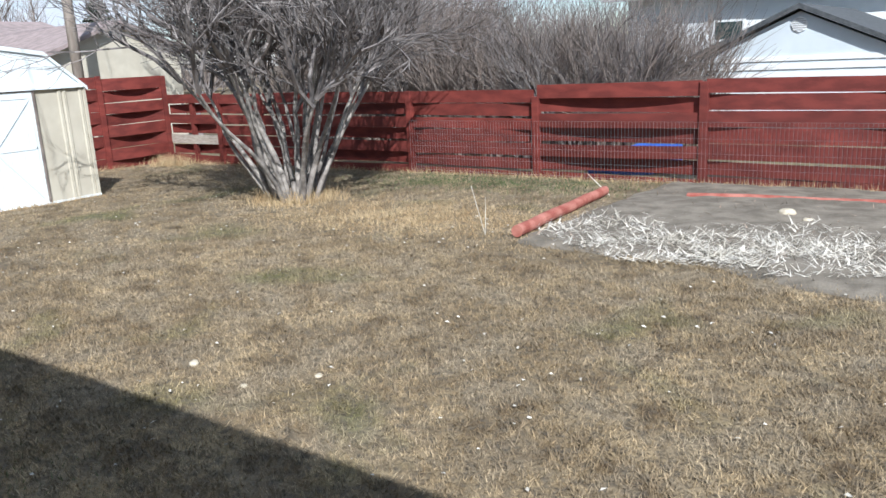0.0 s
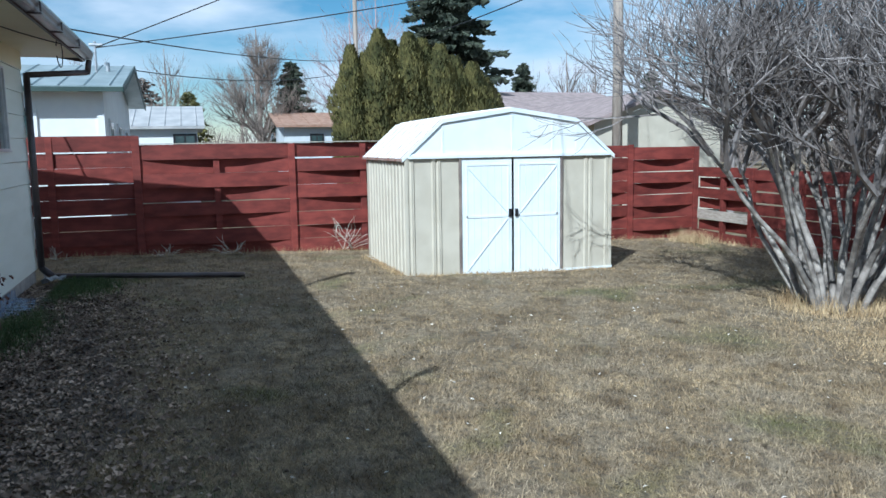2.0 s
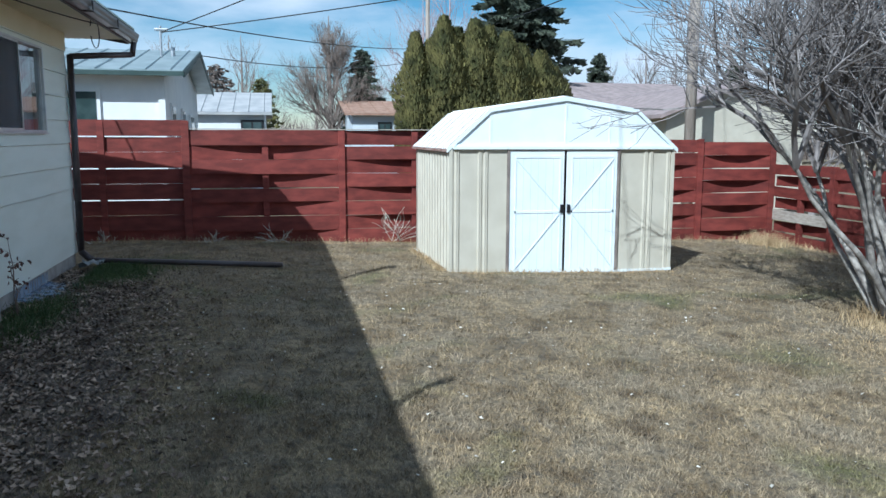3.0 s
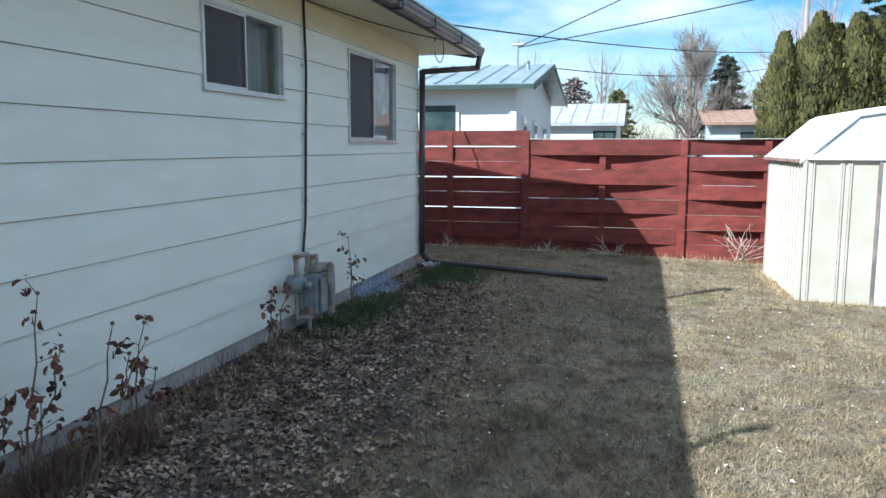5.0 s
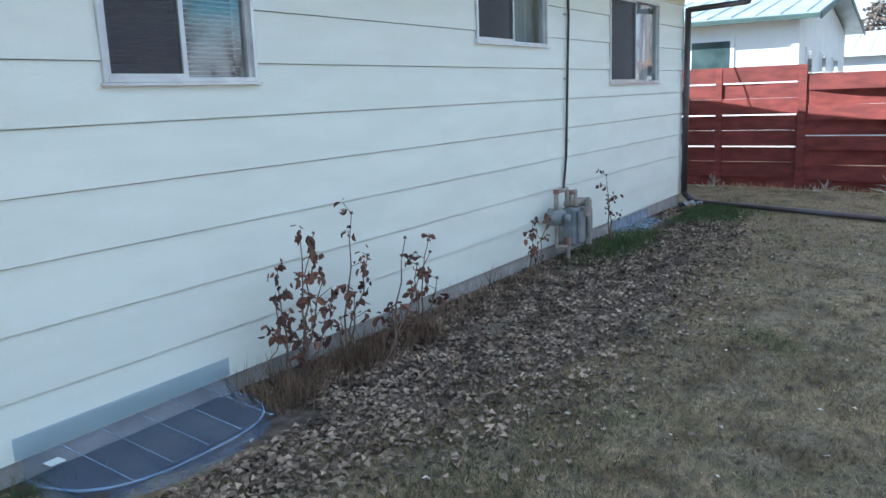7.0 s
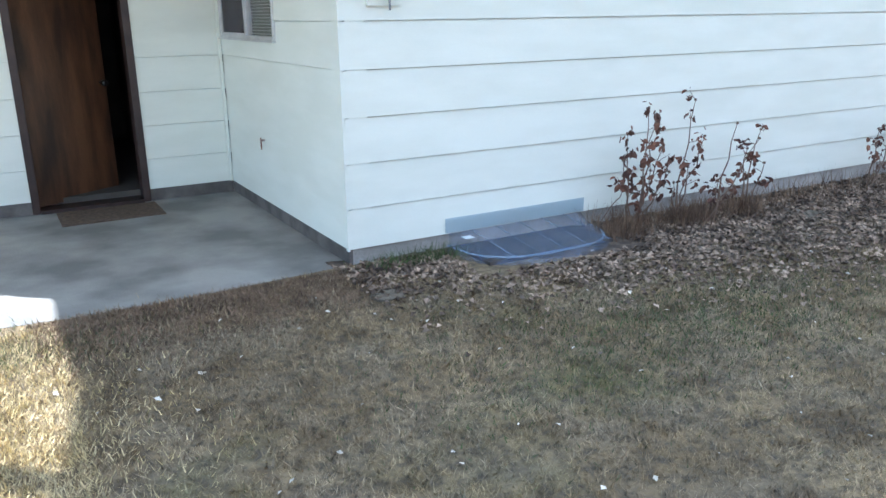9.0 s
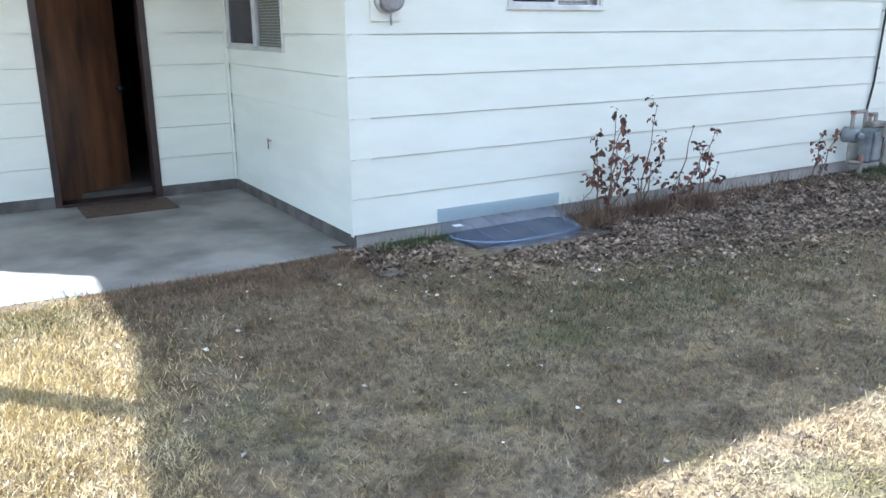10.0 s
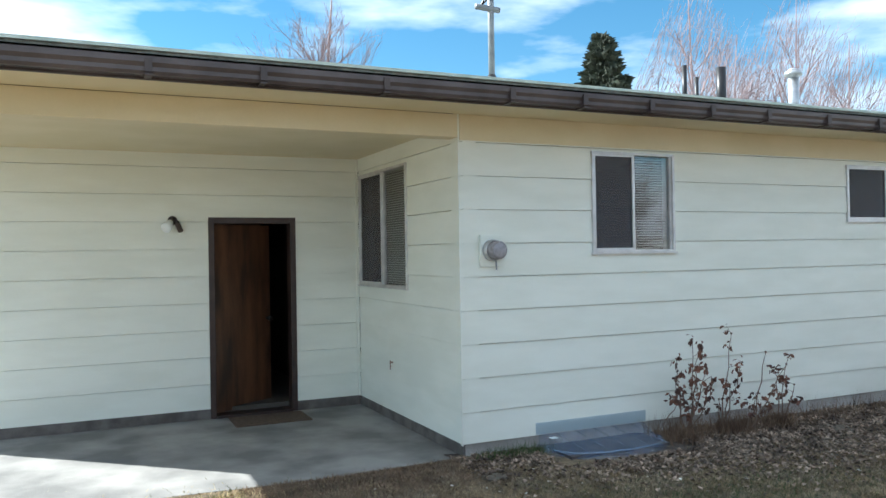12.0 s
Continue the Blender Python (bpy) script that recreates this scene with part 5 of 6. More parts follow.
# window wells
def window_well(x0, x1, deep, z_top, label, ribs, tilt):
    """Clear bubble cover over a basement window: a flange on the wall, a curved rim and a sloping clear top."""
    w = thing("window_well_cover", ((x0 + x1) / 2, WY, 0.0), label, "window well cover")
    part("wall_flange", [(x1, WY + 0.014, z_top - 0.10), (x0, WY + 0.014, z_top - 0.10), (x0, WY + 0.014, z_top), (x1, WY + 0.014, z_top)], [(0, 1, 2, 3)], "flange", w).visible_shadow = False
    n, vs, fs = 18, [], []
    xc, hw = (x0 + x1) / 2, (x1 - x0) / 2
    za = z_top - 0.10
    for i in range(n + 1):
        a = math.pi * i / n
        c, s_ = math.cos(a), math.sin(a)
        c, s_ = math.copysign(abs(c) ** 0.7, c), s_ ** 0.7
        for k, (q, z) in enumerate(((0.0, za), (0.86, za - tilt), (1.0, za - tilt - 0.03), (1.05, -0.03))):
            f_ = q if k else 0.0
            xx = xc + hw * c * (0.95 if k < 2 else 1.0 + 0.03 * (k == 3))
            yy = WY + 0.014 + deep * s_ * f_
            vs.append((xx, yy, z if k else za))
    for i in range(n):
        for k in range(3):
            a = 4 * i + k
            fs.append((a, a + 1, a + 5, a + 4))
    part("cover", vs, fs, "film", w, "bluish clear plastic cover", smooth=True).visible_shadow = False
    vs, fs = [], []
    for i in range(n):
        p, q = [], []
        for j, lst in ((i, p), (i + 1, q)):
            a = math.pi * j / n
            c, s_ = math.cos(a), math.sin(a)
            c, s_ = math.copysign(abs(c) ** 0.7, c), s_ ** 0.7
            lst += [xc + hw * c * 0.97, WY + 0.014 + deep * s_ * 0.92, za - tilt + 0.004]
        rim_pts = [p] if i == 0 else rim_pts
        rim_pts.append(q)
    tube(vs, fs, rim_pts, 0.006)
    part("rim", vs, fs, "rim", w, "glossy clear rim")
    for k in range(ribs):
        x = x0 + (x1 - x0) * (k + 1) / (ribs + 1)
        rods("rib", [((x, WY + 0.02, za + 0.002), (x - 0.05, WY + 0.014 + deep * 0.84, za - tilt + 0.003), 0.003)], "rim", w, n=4)
    # A dark block just above ground level stands in for the pit's shade.
    boxes("well_pit", [(x0 + 0.08, x1 - 0.08, WY + 0.0, WY + deep * 0.8, float(gz(xc, WY)) - 0.05, float(gz(xc, WY)) + 0.022)], "pit", w, "dark block below the cover standing in for the shaded pit")
    return w


M["film"] = mat("bluish_film", (0.13, 0.20, 0.34), (0.26, 0.34, 0.50), 3, 0.12, alpha=0.27, stretch=(5, 1, 1))
M["dusty"] = mat("dusty_blue_plastic", (0.17, 0.24, 0.36), (0.40, 0.49, 0.62), 3, 0.25, alpha=0.60, stretch=(6, 1, 1))
M["rim"] = mat("clear_rim", (0.30, 0.44, 0.66), (0.40, 0.54, 0.74), 5, 0.25, alpha=0.38)
# near-black tone, the shade of the pit put into the colour
M["pit"] = mat("well_shade_tone", (0.03, 0.028, 0.03), (0.07, 0.06, 0.055), 5, 0.9)
ww = window_well(-4.22, -3.03, 0.55, 0.235, "bluish clear plastic window well cover with a price tag", 5, 0.09)
boxes("tag_label", [(-3.16, -3.09, WY + 0.12, WY + 0.18, 0.125, 0.128)], "shedwhite", ww, "small white tag")
w2_ = window_well(-11.08, -9.88, 0.52, 0.115, "dusty bluish plastic window well cover by the footing", 6, 0.035)
for o_ in w2_.children:
    if o_.name.startswith(("cover", "wall_flange")):
        o_.data.materials[0] = M["dusty"]

# gas meter and conduit
gm = thing("gas_meter", (-8.45, -1.58, 0.0), "grey residential gas meter with looped pipes and regulator", "gas meter")
vs, fs = [], []
block(vs, fs, -8.76, -8.42, -1.66, -1.50, 0.12, 0.50)
part("meter_body", vs, fs, "meter", gm, bevel=0.035)
for xa_, xb_ in ((-8.745, -8.60), (-8.58, -8.435)):
    boxes("meter_cover", [(xa_, xb_, -1.50, -1.465, 0.15, 0.46)], "meter", gm, bevel=0.016)
rods("centre_pipe", [((-8.59, -1.452, 0.10), (-8.59, -1.452, 0.58), 0.020)], "pipe", gm, n=10)
rods("union_nut", [((-8.59, -1.452, 0.50), (-8.59, -1.452, 0.56), 0.034)], "pipe", gm, n=6)
rods("lower_nut", [((-8.59, -1.452, 0.13), (-8.59, -1.452, 0.19), 0.034)], "pipe", gm, n=6)
boxes("index_box", [(-8.66, -8.52, -1.50, -1.44, 0.40, 0.50)], "pipe", gm, bevel=0.01)
boxes("meter_head", [(-8.73, -8.45, -1.65, -1.51, 0.502, 0.56)], "pipe", gm, bevel=0.015)
for x0_, x1_, zt in ((-8.15, -8.38, 0.68), (-8.58, -8.47, 0.64)):
    rods("loop_pipe", [((x0_, -1.58, 0.44), (x0_, -1.58, zt), 0.02), ((x0_, -1.58, zt), (x1_, -1.58, zt), 0.02), ((x1_, -1.58, zt), (x1_, -1.58, 0.50), 0.02)], "pipe", gm, n=10)
rods("regulator", [((-8.17, -1.66, 0.44), (-8.17, -1.52, 0.44), 0.085, 0.075), ((-8.17, -1.52, 0.44), (-8.17, -1.46, 0.44), 0.035)], "meter", gm, n=16)
rods("riser_pipe", [((-8.40, -1.58, -0.1), (-8.40, -1.58, 0.20), 0.022), ((-8.40, -1.58, 0.12), (-8.15, -1.58, 0.16), 0.018), ((-8.15, -1.58, 0.16), (-8.15, -1.58, 0.40), 0.018)], "pipe", gm, n=8)
rods("pipe_fitting", [((-8.40, -1.58, 0.14), (-8.40, -1.58, 0.21), 0.035)], "rust", gm, n=8)
rods("pipe_fitting", [((-8.15, -1.58, 0.66), (-8.15, -1.58, 0.70), 0.03)], "rust", gm, n=8)
rods("pipe_fitting", [((-8.47, -1.58, 0.62), (-8.47, -1.58, 0.66), 0.03)], "rust", gm, n=8)
gm.location.x += 0.08
cd = thing("wall_conduit", (-8.67, WY + 0.03, 0.7), "black cable running up the siding to the eave", "conduit")
rods("conduit_run", [((-8.55, WY + 0.025, 0.66), (-8.62, WY + 0.022, 0.95), 0.012), ((-8.62, WY + 0.022, 0.95), (-8.70, WY + 0.022, 2.3), 0.012), ((-8.70, WY + 0.022, 2.3), (-8.67, WY + 0.022, 2.88), 0.012)], "wire", cd, n=6)
for z in (1.1, 1.7, 2.3):
    boxes("conduit_clip", [(-8.71, -8.62, WY + 0.006, WY + 0.016, z, z + 0.02)], "galv", cd)
cable("eave_cable", sag((-8.67, -1.70, 2.87), (-11.2, -1.1, 2.84), 0.03, 8), 0.007, "black cable looped below the eave")
cable("eave_cable", [(-11.0 + 0.22 * math.cos(a), -1.08, 2.72 + 0.16 * math.sin(a)) for a in np.linspace(0.3, 5.9, 14)], 0.006, "black cable coil hanging below the eave")
bx = thing("wall_box", (-12.58, -2.1, 0.6), "small pale grey utility box beside the downspout", "utility box")
boxes("box_body", [(-12.62, -12.50, -1.95, -1.76, 0.50, 0.78)], "shedwhite", bx, bevel=0.006)
dm = tagged(boxes("doormat", [(-1.62, -0.85, -4.30, -3.82, 0.0222, 0.034)], "mat"), "thin worn brown doormat on the slab", "doormat")
hb = tagged(rods("wall_hook", [((WX + 0.0, -3.35, 0.62), (WX + 0.03, -3.35, 0.62), 0.008), ((WX + 0.028, -3.35, 0.64), (WX + 0.028, -3.35, 0.55), 0.006)], "rust"), "small rusty hook on the porch wall", "hook")
pv = thing("plastic_bag", (-12.0, -1.4, 0.0), "crumpled grey plastic sheet against the footing", "plastic sheet")
vs, fs = [], []
pr = random.Random(3)
for i in range(7):
    for j in range(5):
        vs.append((-12.3 + i * 0.06, -1.62 + j * 0.06, float(gz(-12, -1.5)) + 0.04 + pr.uniform(0, 0.09)))
for i in range(6):
    for j in range(4):
        a = i * 5 + j
        fs.append((a, a + 5, a + 6, a + 1))
part("sheet_body", vs, fs, "meter", pv)


# roses and dry weeds by the wall
def leaf_quads(vs, fs, r, c, size):
    """A small curled leaf of two halves."""
    d = Vector((r.uniform(-1, 1), r.uniform(-1, 1), r.uniform(-1.5, 0.0))).normalized()
    s = d.orthogonal().normalized()
    s.rotate(Matrix.Rotation(r.uniform(0, 6.28), 3, d))
    nrm = d.cross(s)
    c = Vector(c)
    k = len(vs)
    up = nrm * size * r.uniform(0.1, 0.3)
    vs += [c, c + d * size * 0.25 + s * size * 0.27 + up * 0.8, c + d * size * 0.68 + s * size * 0.25 + up, c + d * size, c + d * size * 0.68 - s * size * 0.25 + up, c + d * size * 0.25 - s * size * 0.27 + up * 0.8]
    fs += [(k, k + 1, k + 2, k + 3), (k, k + 3, k + 4, k + 5)]


def rose(x, y, tops, seed, label, leaves=16, size=0.050):
    """Canes up to the tops given, side shoots, and dead leaves hanging in clusters."""
    r = random.Random(seed)
    x += -0.06 if x > -6 else 0.08
    z0 = float(gz(x, y))
    t = thing("rose_bush", (x, y, z0), label, "rose bush", "dead roses by the wall")
    lv, lf = [], []
    for k, (dx, dy, h, lf_n) in enumerate(tops):
        vs, fs = [], []
        p = Vector((x + r.uniform(-0.05, 0.05), y + r.uniform(-0.05, 0.05), z0 - 0.02))
        q = Vector((x + dx, y + dy, h))
        n = 6
        for i in range(n):
            a, b = p.lerp(q, i / n), p.lerp(q, (i + 1) / n)
            b = b + Vector((r.gauss(0, 0.012), r.gauss(0, 0.012), 0)) if i < n - 1 else b
            if i:
                a = last
            rod(vs, fs, a, b, 0.008 - 0.0009 * i, 0.008 - 0.0009 * (i + 1), n=5, caps=False)
            last = b
            if i >= 2 and lf_n:
                e = b + Vector((r.uniform(-0.09, 0.09), r.uniform(-0.07, 0.07), r.uniform(0.0, 0.08)))
                rod(vs, fs, b, e, 0.003, 0.002, n=3, caps=False)
                for _ in range(lf_n + 3):
                    leaf_quads(lv, lf, r, e + Vector((r.gauss(0, 0.017), r.gauss(0, 0.017), r.gauss(-0.01, 0.024))), size * r.uniform(0.6, 1.3))
        rod(vs, fs, q, q + Vector((0, 0, 0.015)), 0.012, 0.009, n=6)
        part("cane", vs, fs, "cane", t)
    if lv:
        part("leaves", lv, lf, "roseleaf", t, "curled reddish-brown dead leaves", kind="stuff")
    return t


rose(-4.43, -1.50, [(0.0, 0.1, 0.90, 4), (-0.12, 0.06, 0.78, 4), (0.14, 0.05, 0.68, 4), (0.10, -0.02, 0.52, 4), (-0.18, 0.08, 0.60, 3), (-0.05, 0.1, 0.45, 3), (-0.24, 0.1, 0.42, 3)], 1, "tall dead rose bush with reddish withered leaves", size=0.055)
rose(-4.9, -1.55, [(-0.18, -0.03, 0.90, 3), (-0.28, 0.0, 0.62, 3), (-0.10, 0.02, 0.40, 1), (0.05, 0.03, 0.30, 0)], 2, "tall thin dead rose bush against the siding")
rose(-5.0, -1.30, [(-0.16, 0.06, 0.755, 0), (-0.42, 0.06, 0.62, 0), (-0.08, 0.0, 0.32, 3), (-0.2, 0.05, 0.28, 2)], 3, "sparse dead rose canes with a dry hip")
rose(-5.5, -1.38, [(-0.08, 0.02, 0.66, 4), (0.03, 0.0, 0.52, 4), (-0.12, 0.05, 0.4, 3)], 4, "short dead rose bush with dark leaves")
rose(-7.45, -1.50, [(-0.02, 0.02, 0.50, 3), (-0.28, 0.04, 0.52, 3), (-0.15, 0.0, 0.3, 1)], 5, "small dead rose bush beside the gas meter")
rose(-9.35, -1.55, [(0.10, 0.02, 0.72, 1), (0.03, 0.0, 0.5, 1)], 6, "thin dead rose cane near the window well")
arch = []
for i in range(13):
    s = i / 12
    arch.append((-4.62 + 0.38 * s, -1.50 - 0.08 * s, 0.06 + 0.26 * math.sin(math.pi * min(1, s * 1.02)) * (0.75 if s > 0.5 else 1)))
vs, fs = [], []
tube(vs, fs, arch, 0.004, 4)
tagged(part("rose_runner", vs, fs, "cane"), "thin arching dead rose runner over the footing", "rose cane", "dead roses by the wall")
wr = np.random.default_rng(8)


def scatter(n, fn):
    """n points drawn by fn, laid on the ground."""
    xy = np.array([fn() for _ in range(n)])
    return np.stack([xy[:, 0], xy[:, 1], gz(xy[:, 0], xy[:, 1]) - 0.003], 1)


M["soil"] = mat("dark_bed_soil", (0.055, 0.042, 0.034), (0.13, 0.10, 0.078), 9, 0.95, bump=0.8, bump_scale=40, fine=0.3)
M["weed"] = mat("dry_weed", (0.12, 0.075, 0.05), (0.23, 0.155, 0.10), 6, 0.85, island=0.4)
blades("dry_weeds", scatter(900, lambda: (-4.2 - 3.4 * wr.random() ** 1.5, -1.48 + wr.normal(0, 0.11))), "weed", "dry brown weed stems along the footing", "weeds", h=(0.05, 0.26), w=0.004, lean=0.5, seed=21)
blades("dry_weeds", scatter(1500, lambda: (wr.choice([-4.35, -4.9, -5.1, -5.55]) + wr.normal(0, 0.1), -1.42 + wr.normal(0, 0.08))), "weed", "dry tan weed stems round the roses", "weeds", h=(0.06, 0.24), w=0.004, lean=0.6, seed=22)
blades("shrub_grass", scatter(1900, lambda: (lambda a, q: (-7.95 + q * math.cos(a), 6.82 + q * math.sin(a)))(wr.uniform(0, 6.283), 0.42 + wr.normal(0, 0.16))), "tawny", "long tawny dead grass round the lilac base", "grass", h=(0.06, 0.24), w=0.004, lean=0.6, seed=23)
blades("corner_grass", scatter(700, lambda: (-14.3 + wr.normal(0, 0.28), 9.45 + wr.normal(0, 0.15))), "tawny", "tuft of tan dead grass in the fence corner", "grass", h=(0.12, 0.32), w=0.005, lean=0.5, seed=24)
blades("fence_grass", scatter(2500, lambda: (-14.4 + 17 * wr.random(), 9.8 + wr.normal(0, 0.07))), "tawny", "dead grass along the foot of the fence", "grass", h=(0.05, 0.16), w=0.004, lean=0.7, seed=25)
blades("fence_grass", scatter(1800, lambda: (-14.8 + wr.normal(0, 0.08), -2.0 + 11.6 * wr.random())), "tawny", "dead grass along the foot of the fence", "grass", h=(0.05, 0.16), w=0.004, lean=0.7, seed=26)
blades("shed_grass", scatter(1500, lambda: (SX - 2.4 * wr.random(), SY0 - 0.08 + wr.normal(0, 0.04)) if wr.random() < 0.5 else (SX + 0.1 + wr.normal(0, 0.04), SY0 + 3.1 * wr.random())), "tawny", "dead grass along the shed base", "grass", h=(0.03, 0.10), w=0.004, lean=0.8, seed=27)
fw = np.random.default_rng(61)
fp = np.stack([fw.uniform(-70, -64, 9000), fw.uniform(-30, 55, 9000), np.full(9000, -0.4)], 1)
blades("far_woodland", fp, "twig_tan", "far leafless grey-brown woodland beyond the houses", "woodland", h=(1.2, 4.2), w=0.06, lean=0.35, seed=62)
M["green"] = mat("green_grass", (0.05, 0.078, 0.024), (0.085, 0.12, 0.04), 4, 0.8, island=0.4)
blades("green_grass", scatter(16000, lambda: (-11.7 + wr.normal(0, 0.45), -1.40 + abs(wr.normal(0, 0.28))) if wr.random() < 0.55 else (-9.2 + wr.normal(0, 0.5), -1.38 + wr.normal(0, 0.15))), "green", "fresh green grass near the footing", "grass", h=(0.04, 0.12), w=0.004, lean=0.8, seed=28)
blades("green_grass", scatter(16000, lambda: (-3.6 + wr.normal(0, 0.9), 0.0 + wr.normal(0, 0.35)) if wr.random() < 0.6 else (0.2 + wr.normal(0, 0.6), -1.35 + wr.normal(0, 0.15))), "green", "thin green blades in the shaded lawn", "grass", h=(0.02, 0.05), w=0.0025, lean=1.0, seed=29)
blades("green_grass", scatter(9000, lambda: (-6.3 + wr.normal(0, 1.3), 9.1 + wr.normal(0, 0.5))), "green", "thin green blades near the back fence", "grass", h=(0.02, 0.06), w=0.004, lean=1.0, seed=30)
M["thatch"] = mat("brown_thatch", (0.15, 0.10, 0.066), (0.27, 0.185, 0.125), 5, 0.9, island=0.4)
# Yellow grass, lightened so that some of the sun's brightness sits in the colour.
M["yellow"] = mat("sun_brightened_yellow_grass", (0.50, 0.395, 0.19), (0.70, 0.58, 0.35), 5, 0.85, island=0.35)
blades("bare_patch_thatch", scatter(26000, lambda: (-2.4 + 1.9 * wr.random(), -1.68 + abs(wr.normal(0, 0.30)))), "thatch", "flattened brown thatch by the patio edge", "thatch", h=(0.02, 0.06), w=0.004, lean=2.5, seed=32)
# Laid over the sunlit corner by the patio; part of its glare is colour.
blades("tawny_patch", scatter(52000, lambda: (0.1 + wr.normal(0, 0.45), -0.4 + wr.normal(0, 0.5)) if wr.random() < 0.4 else (-0.62 + 1.9 * wr.random(), -1.62 + 2.4 * wr.random())), "yellow", "yellow dead lawn grass beside the patio, lightened where the sun falls", "grass", h=(0.02, 0.055), w=0.003, lean=1.2, seed=36)
blades("tawny_patch", scatter(16000, lambda: (-5.6 + wr.normal(0, 1.1), 6.3 + wr.normal(0, 0.55))), "tawny", "tawny patch of dead lawn grass", "grass", h=(0.02, 0.06), w=0.004, lean=1.2, seed=33)
blades("corner_weeds", scatter(500, lambda: (-2.75 + wr.normal(0, 0.2), -1.6 + wr.normal(0, 0.05))), "green", "small green and brown weeds by the footing", "weeds", h=(0.05, 0.14), w=0.003, lean=0.6, seed=31)
for i, (yy, zz) in enumerate(((-1.9, 0.35), (-0.25, 0.30), (0.75, 0.42), (2.75, 0.75))):
    vs, fs = [], []
    r = random.Random(300 + i)
    for k in range(9):
        a = r.uniform(-1.2, 1.2)
        branch(vs, fs, r, (LX + 0.22, yy + r.uniform(-0.1, 0.1), -0.13), (0.15, math.sin(a), math.cos(a)), zz * 0.6, 0.006, 1, 0.7, -0.05, 3, 3)
    tagged(part("dry_vine", vs, fs, "straw"), "pale dry vine twigs against the red fence", "dry vine", "dry vines on the fence")
wt_ = thing("wild_stalk", (-4.6, 6.3, -0.1), "tall thin dry stalks beside the log", "dry stalks")
rods("stalk", [((-4.25, 5.75, -0.12), (-4.4, 5.75, 0.38), 0.004, 0.002), ((-4.25, 5.75, -0.12), (-4.3, 5.85, 0.26), 0.004, 0.002), ((-4.15, 8.6, -0.2), (-4.5, 8.65, 0.08), 0.006, 0.003)], "straw", wt_, n=4)
tp = tagged(boxes("blue_tarp", [(-5.4, -4.4, 10.6, 11.6, -0.35, -0.08), (-4.8, -4.1, 10.7, 11.2, -0.08, 0.16)], "blue"), "blue tarp bundle behind the fence boards", "tarp")

# overhead wires
HEAD = (-2.72, -1.83, 4.45)
MAST = (-22.0, -1.82, 4.05)
for p, q, d, rr_ in (((-40, 8.1, 9.6), (-19, 10.4, 9.2), 0.5, 0.018), ((-40, 8.0, 9.2), (-19, 10.4, 8.8), 0.5, 0.018), ((-40, 8.2, 8.6), (-19, 10.4, 8.1), 0.6, 0.022),
                     ((-40, 8.1, 6.1), (-19, 10.4, 6.1), 0.3, 0.02), (MAST, (-19, 10.4, 9.0), 0.1, 0.014), (MAST, (-19, 10.4, 5.95), 0.12, 0.014),
                     ((-11.5, -3.9, 3.55), (-40, 8.1, 5.8), 0.35, 0.014), ((-24.0, -1.1, 3.72), (-40, 8.1, 5.35), 0.4, 0.014), (HEAD, (-19, 10.4, 8.6), 0.5, 0.007)):
    cable("overhead_wire", sag(p, q, d), rr_, "thin black overhead power line")
cable("service_drop", [(-2.6, -1.83, 3.83), (-2.75, -1.7, 4.15), (-2.9, -1.62, 4.02), (-3.1, -1.6, 3.95), (-3.4, -1.6, 4.1), (-3.6, -1.6, 4.4)], 0.008, "looped black service wires at the mast")
cable("service_drop", [(-2.6, -1.83, 3.83), (-2.8, -1.75, 4.05), (-3.05, -1.65, 3.92), (-3.35, -1.62, 3.98), (-3.7, -1.6, 4.3)], 0.008, "looped black service wires at the mast")

# leaf litter over a strip of bare soil
lr = random.Random(77)
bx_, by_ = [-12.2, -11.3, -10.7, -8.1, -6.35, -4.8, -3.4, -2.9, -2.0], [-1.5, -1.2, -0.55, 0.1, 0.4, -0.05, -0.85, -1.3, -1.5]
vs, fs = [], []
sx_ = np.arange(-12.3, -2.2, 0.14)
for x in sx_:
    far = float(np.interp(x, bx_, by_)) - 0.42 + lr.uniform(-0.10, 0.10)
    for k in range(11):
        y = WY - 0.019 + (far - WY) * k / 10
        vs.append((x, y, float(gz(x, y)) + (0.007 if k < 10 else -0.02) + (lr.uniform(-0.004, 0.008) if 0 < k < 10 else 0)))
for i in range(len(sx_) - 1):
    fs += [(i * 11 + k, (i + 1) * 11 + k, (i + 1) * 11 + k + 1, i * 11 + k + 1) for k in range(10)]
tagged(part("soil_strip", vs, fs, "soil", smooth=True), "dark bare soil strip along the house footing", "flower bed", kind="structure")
vs, fs = [], []
count = 0
while count < 23000:
    x, y = lr.uniform(-12.0, -2.2), -1.72 + abs(lr.gauss(0, 0.85))
    if -4.3 < x < -2.95 and y < -1.12:
        continue
    lim = float(np.interp(x, bx_, by_))
    if y > lim and lr.random() > math.exp(-(y - lim) / 0.30):
        continue
    c = Vector((x, y, float(gz(x, y)) + lr.uniform(0.004, 0.03)))
    a, size = lr.uniform(0, 6.283), lr.uniform(0.020, 0.043)
    d = Vector((math.cos(a), math.sin(a), lr.uniform(-0.25, 0.35))).normalized()
    s = Vector((-math.sin(a), math.cos(a), lr.uniform(-0.35, 0.35))).normalized()
    up = Vector((0, 0, 1)) * size * lr.uniform(0.05, 0.6)
    k = len(vs)
    vs += [c - d * size * 0.6, c + s * size * 0.5 + up, c + d * size * 0.6, c - s * size * 0.5 + up]
    fs += [(k, k + 1, k + 2), (k, k + 2, k + 3)]
    count += 1
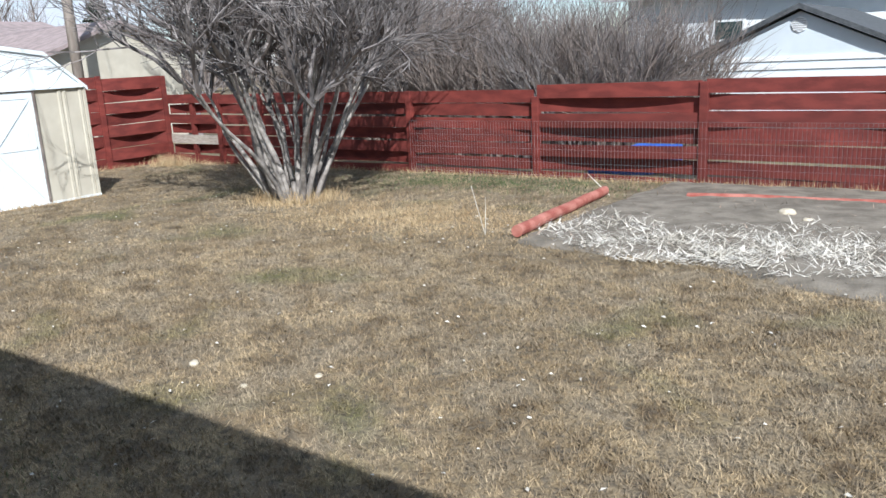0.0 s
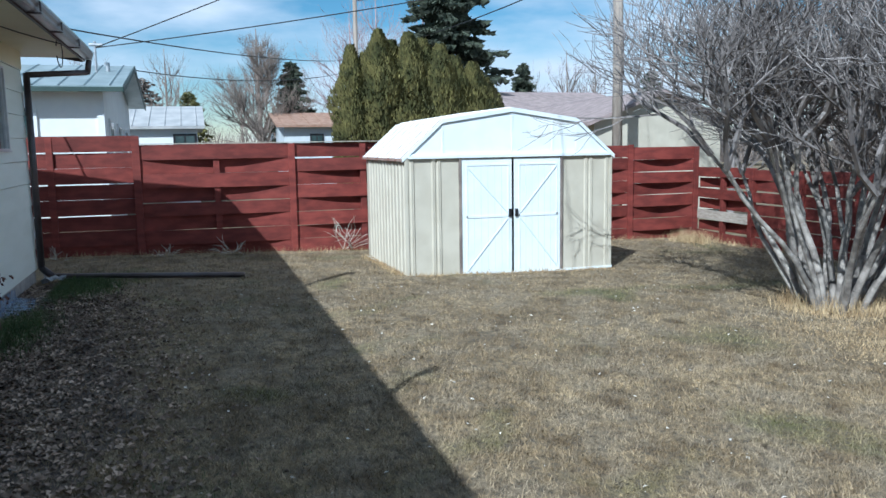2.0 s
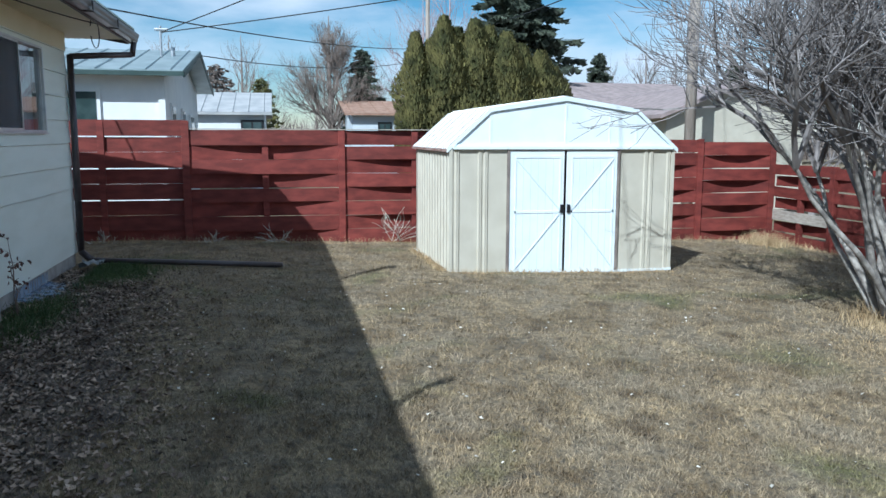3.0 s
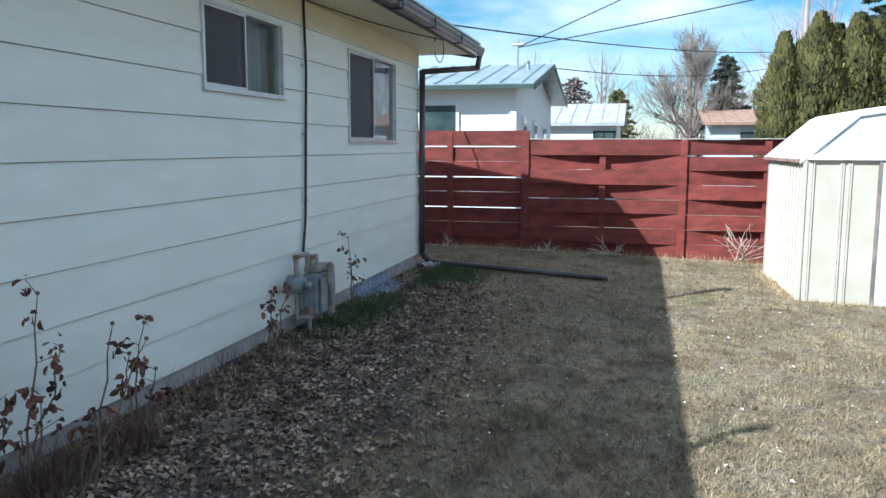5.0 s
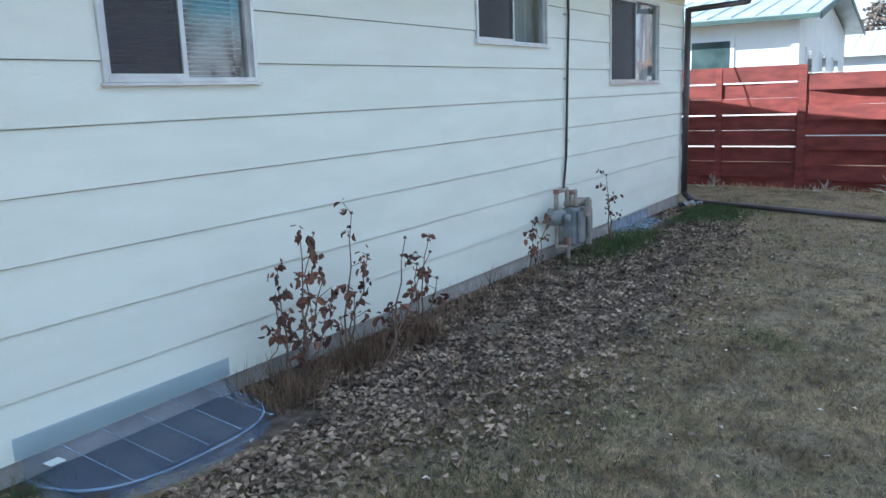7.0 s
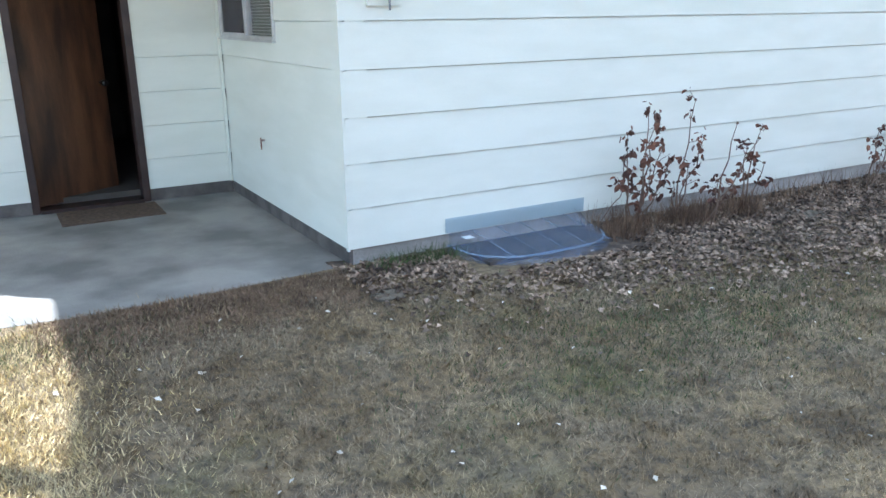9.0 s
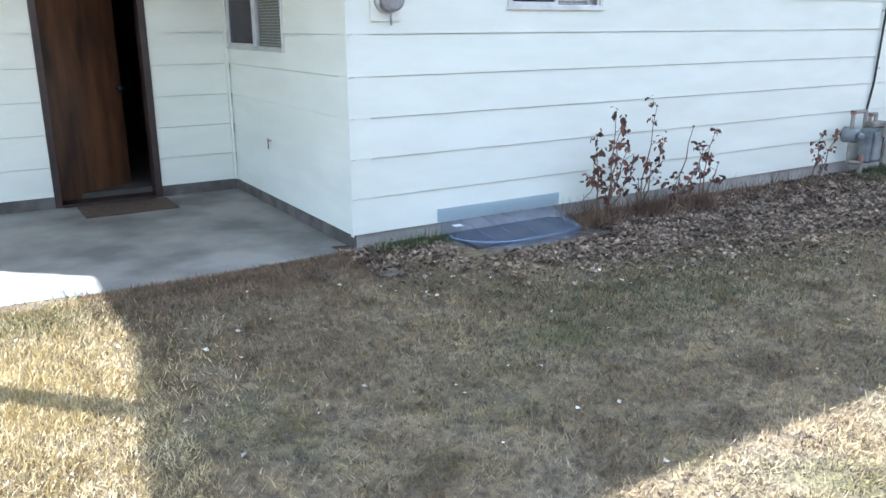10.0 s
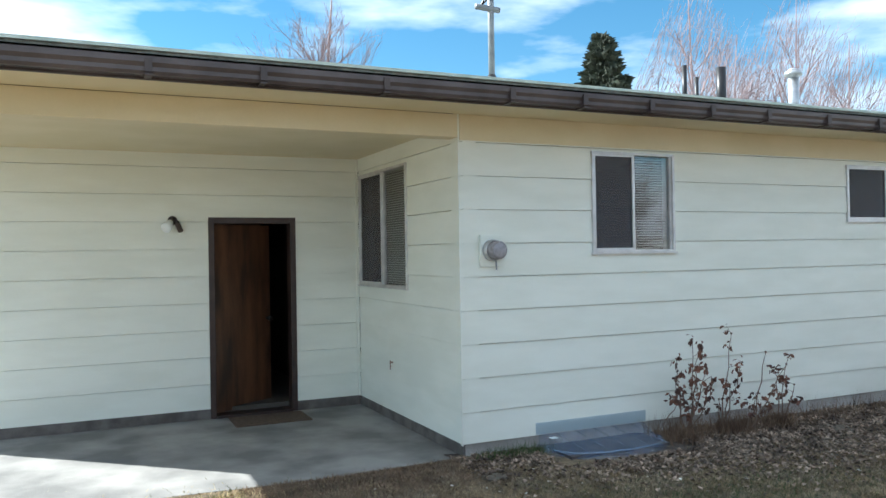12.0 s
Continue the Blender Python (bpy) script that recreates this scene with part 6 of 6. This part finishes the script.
tagged(part("leaf_litter", vs, fs, "leaf", kind="stuff"), "brown curled dead leaves drifted along the house wall", "dead leaves")
vs, fs = [], []
for _ in range(700):
    x, y = lr.uniform(-11, 1.3), lr.uniform(-1.5, 6.5)
    c = Vector((x, y, float(gz(x, y)) + 0.02))
    a, size = lr.uniform(0, 6.283), lr.uniform(0.006, 0.019)
    d, s = Vector((math.cos(a), math.sin(a), 0.2)), Vector((-math.sin(a), math.cos(a), 0.1))
    k = len(vs)
    vs += [c - d * size, c + s * size * 0.7, c + d * size, c - s * size * 0.6 + Vector((0, 0, size * 0.5))]
    fs += [(k, k + 1, k + 2), (k, k + 2, k + 3)]
tagged(part("lawn_debris", vs, fs, "straw", kind="stuff"), "pale bits of dead leaf and bark on the lawn", "dead leaves")

# lawn
gr = np.random.default_rng(5)


def lawn(n, x0, x1, y0, y1, cluster, h, w, seed, fall):
    cx, cy = gr.uniform(x0, x1, n // cluster), gr.uniform(y0, y1, n // cluster)
    gx = np.repeat(cx, cluster) + gr.normal(0, 0.030, len(cx) * cluster)
    gy = np.repeat(cy, cluster) + gr.normal(0, 0.030, len(cx) * cluster)
    near = np.hypot(gx + 1.2, gy - 2.0)
    keep = gr.random(len(gx)) < np.clip(fall / np.maximum(near, 0.5), 0.2, 1.0)
    keep &= ~((gx < WX) & (gy < WY + 0.03)) & ~((gx > WX - 0.05) & (gy < -1.70))
    keep &= ~((gx > SX - SD) & (gx < SX) & (gy > SY0) & (gy < SY1)) & ~((gx > -4.0) & (gy > 5.75))
    keep &= ~((gx > -10.5) & (gx < -2.8) & (gy < -1.0))
    gx, gy = gx[keep], gy[keep]
    blades("lawn_grass", np.stack([gx, gy, gz(gx, gy) - 0.004], 1), "blade", "short dormant straw-coloured lawn grass", "grass", h=h, w=w, lean=1.1, seed=seed)


lawn(330000, -14.9, 1.6, -1.8, 9.9, 9, (0.02, 0.062), 0.0042, 3, 6.0)
lawn(330000, -6.8, 1.6, -1.6, 5.0, 9, (0.015, 0.048), 0.0026, 9, 9.0)
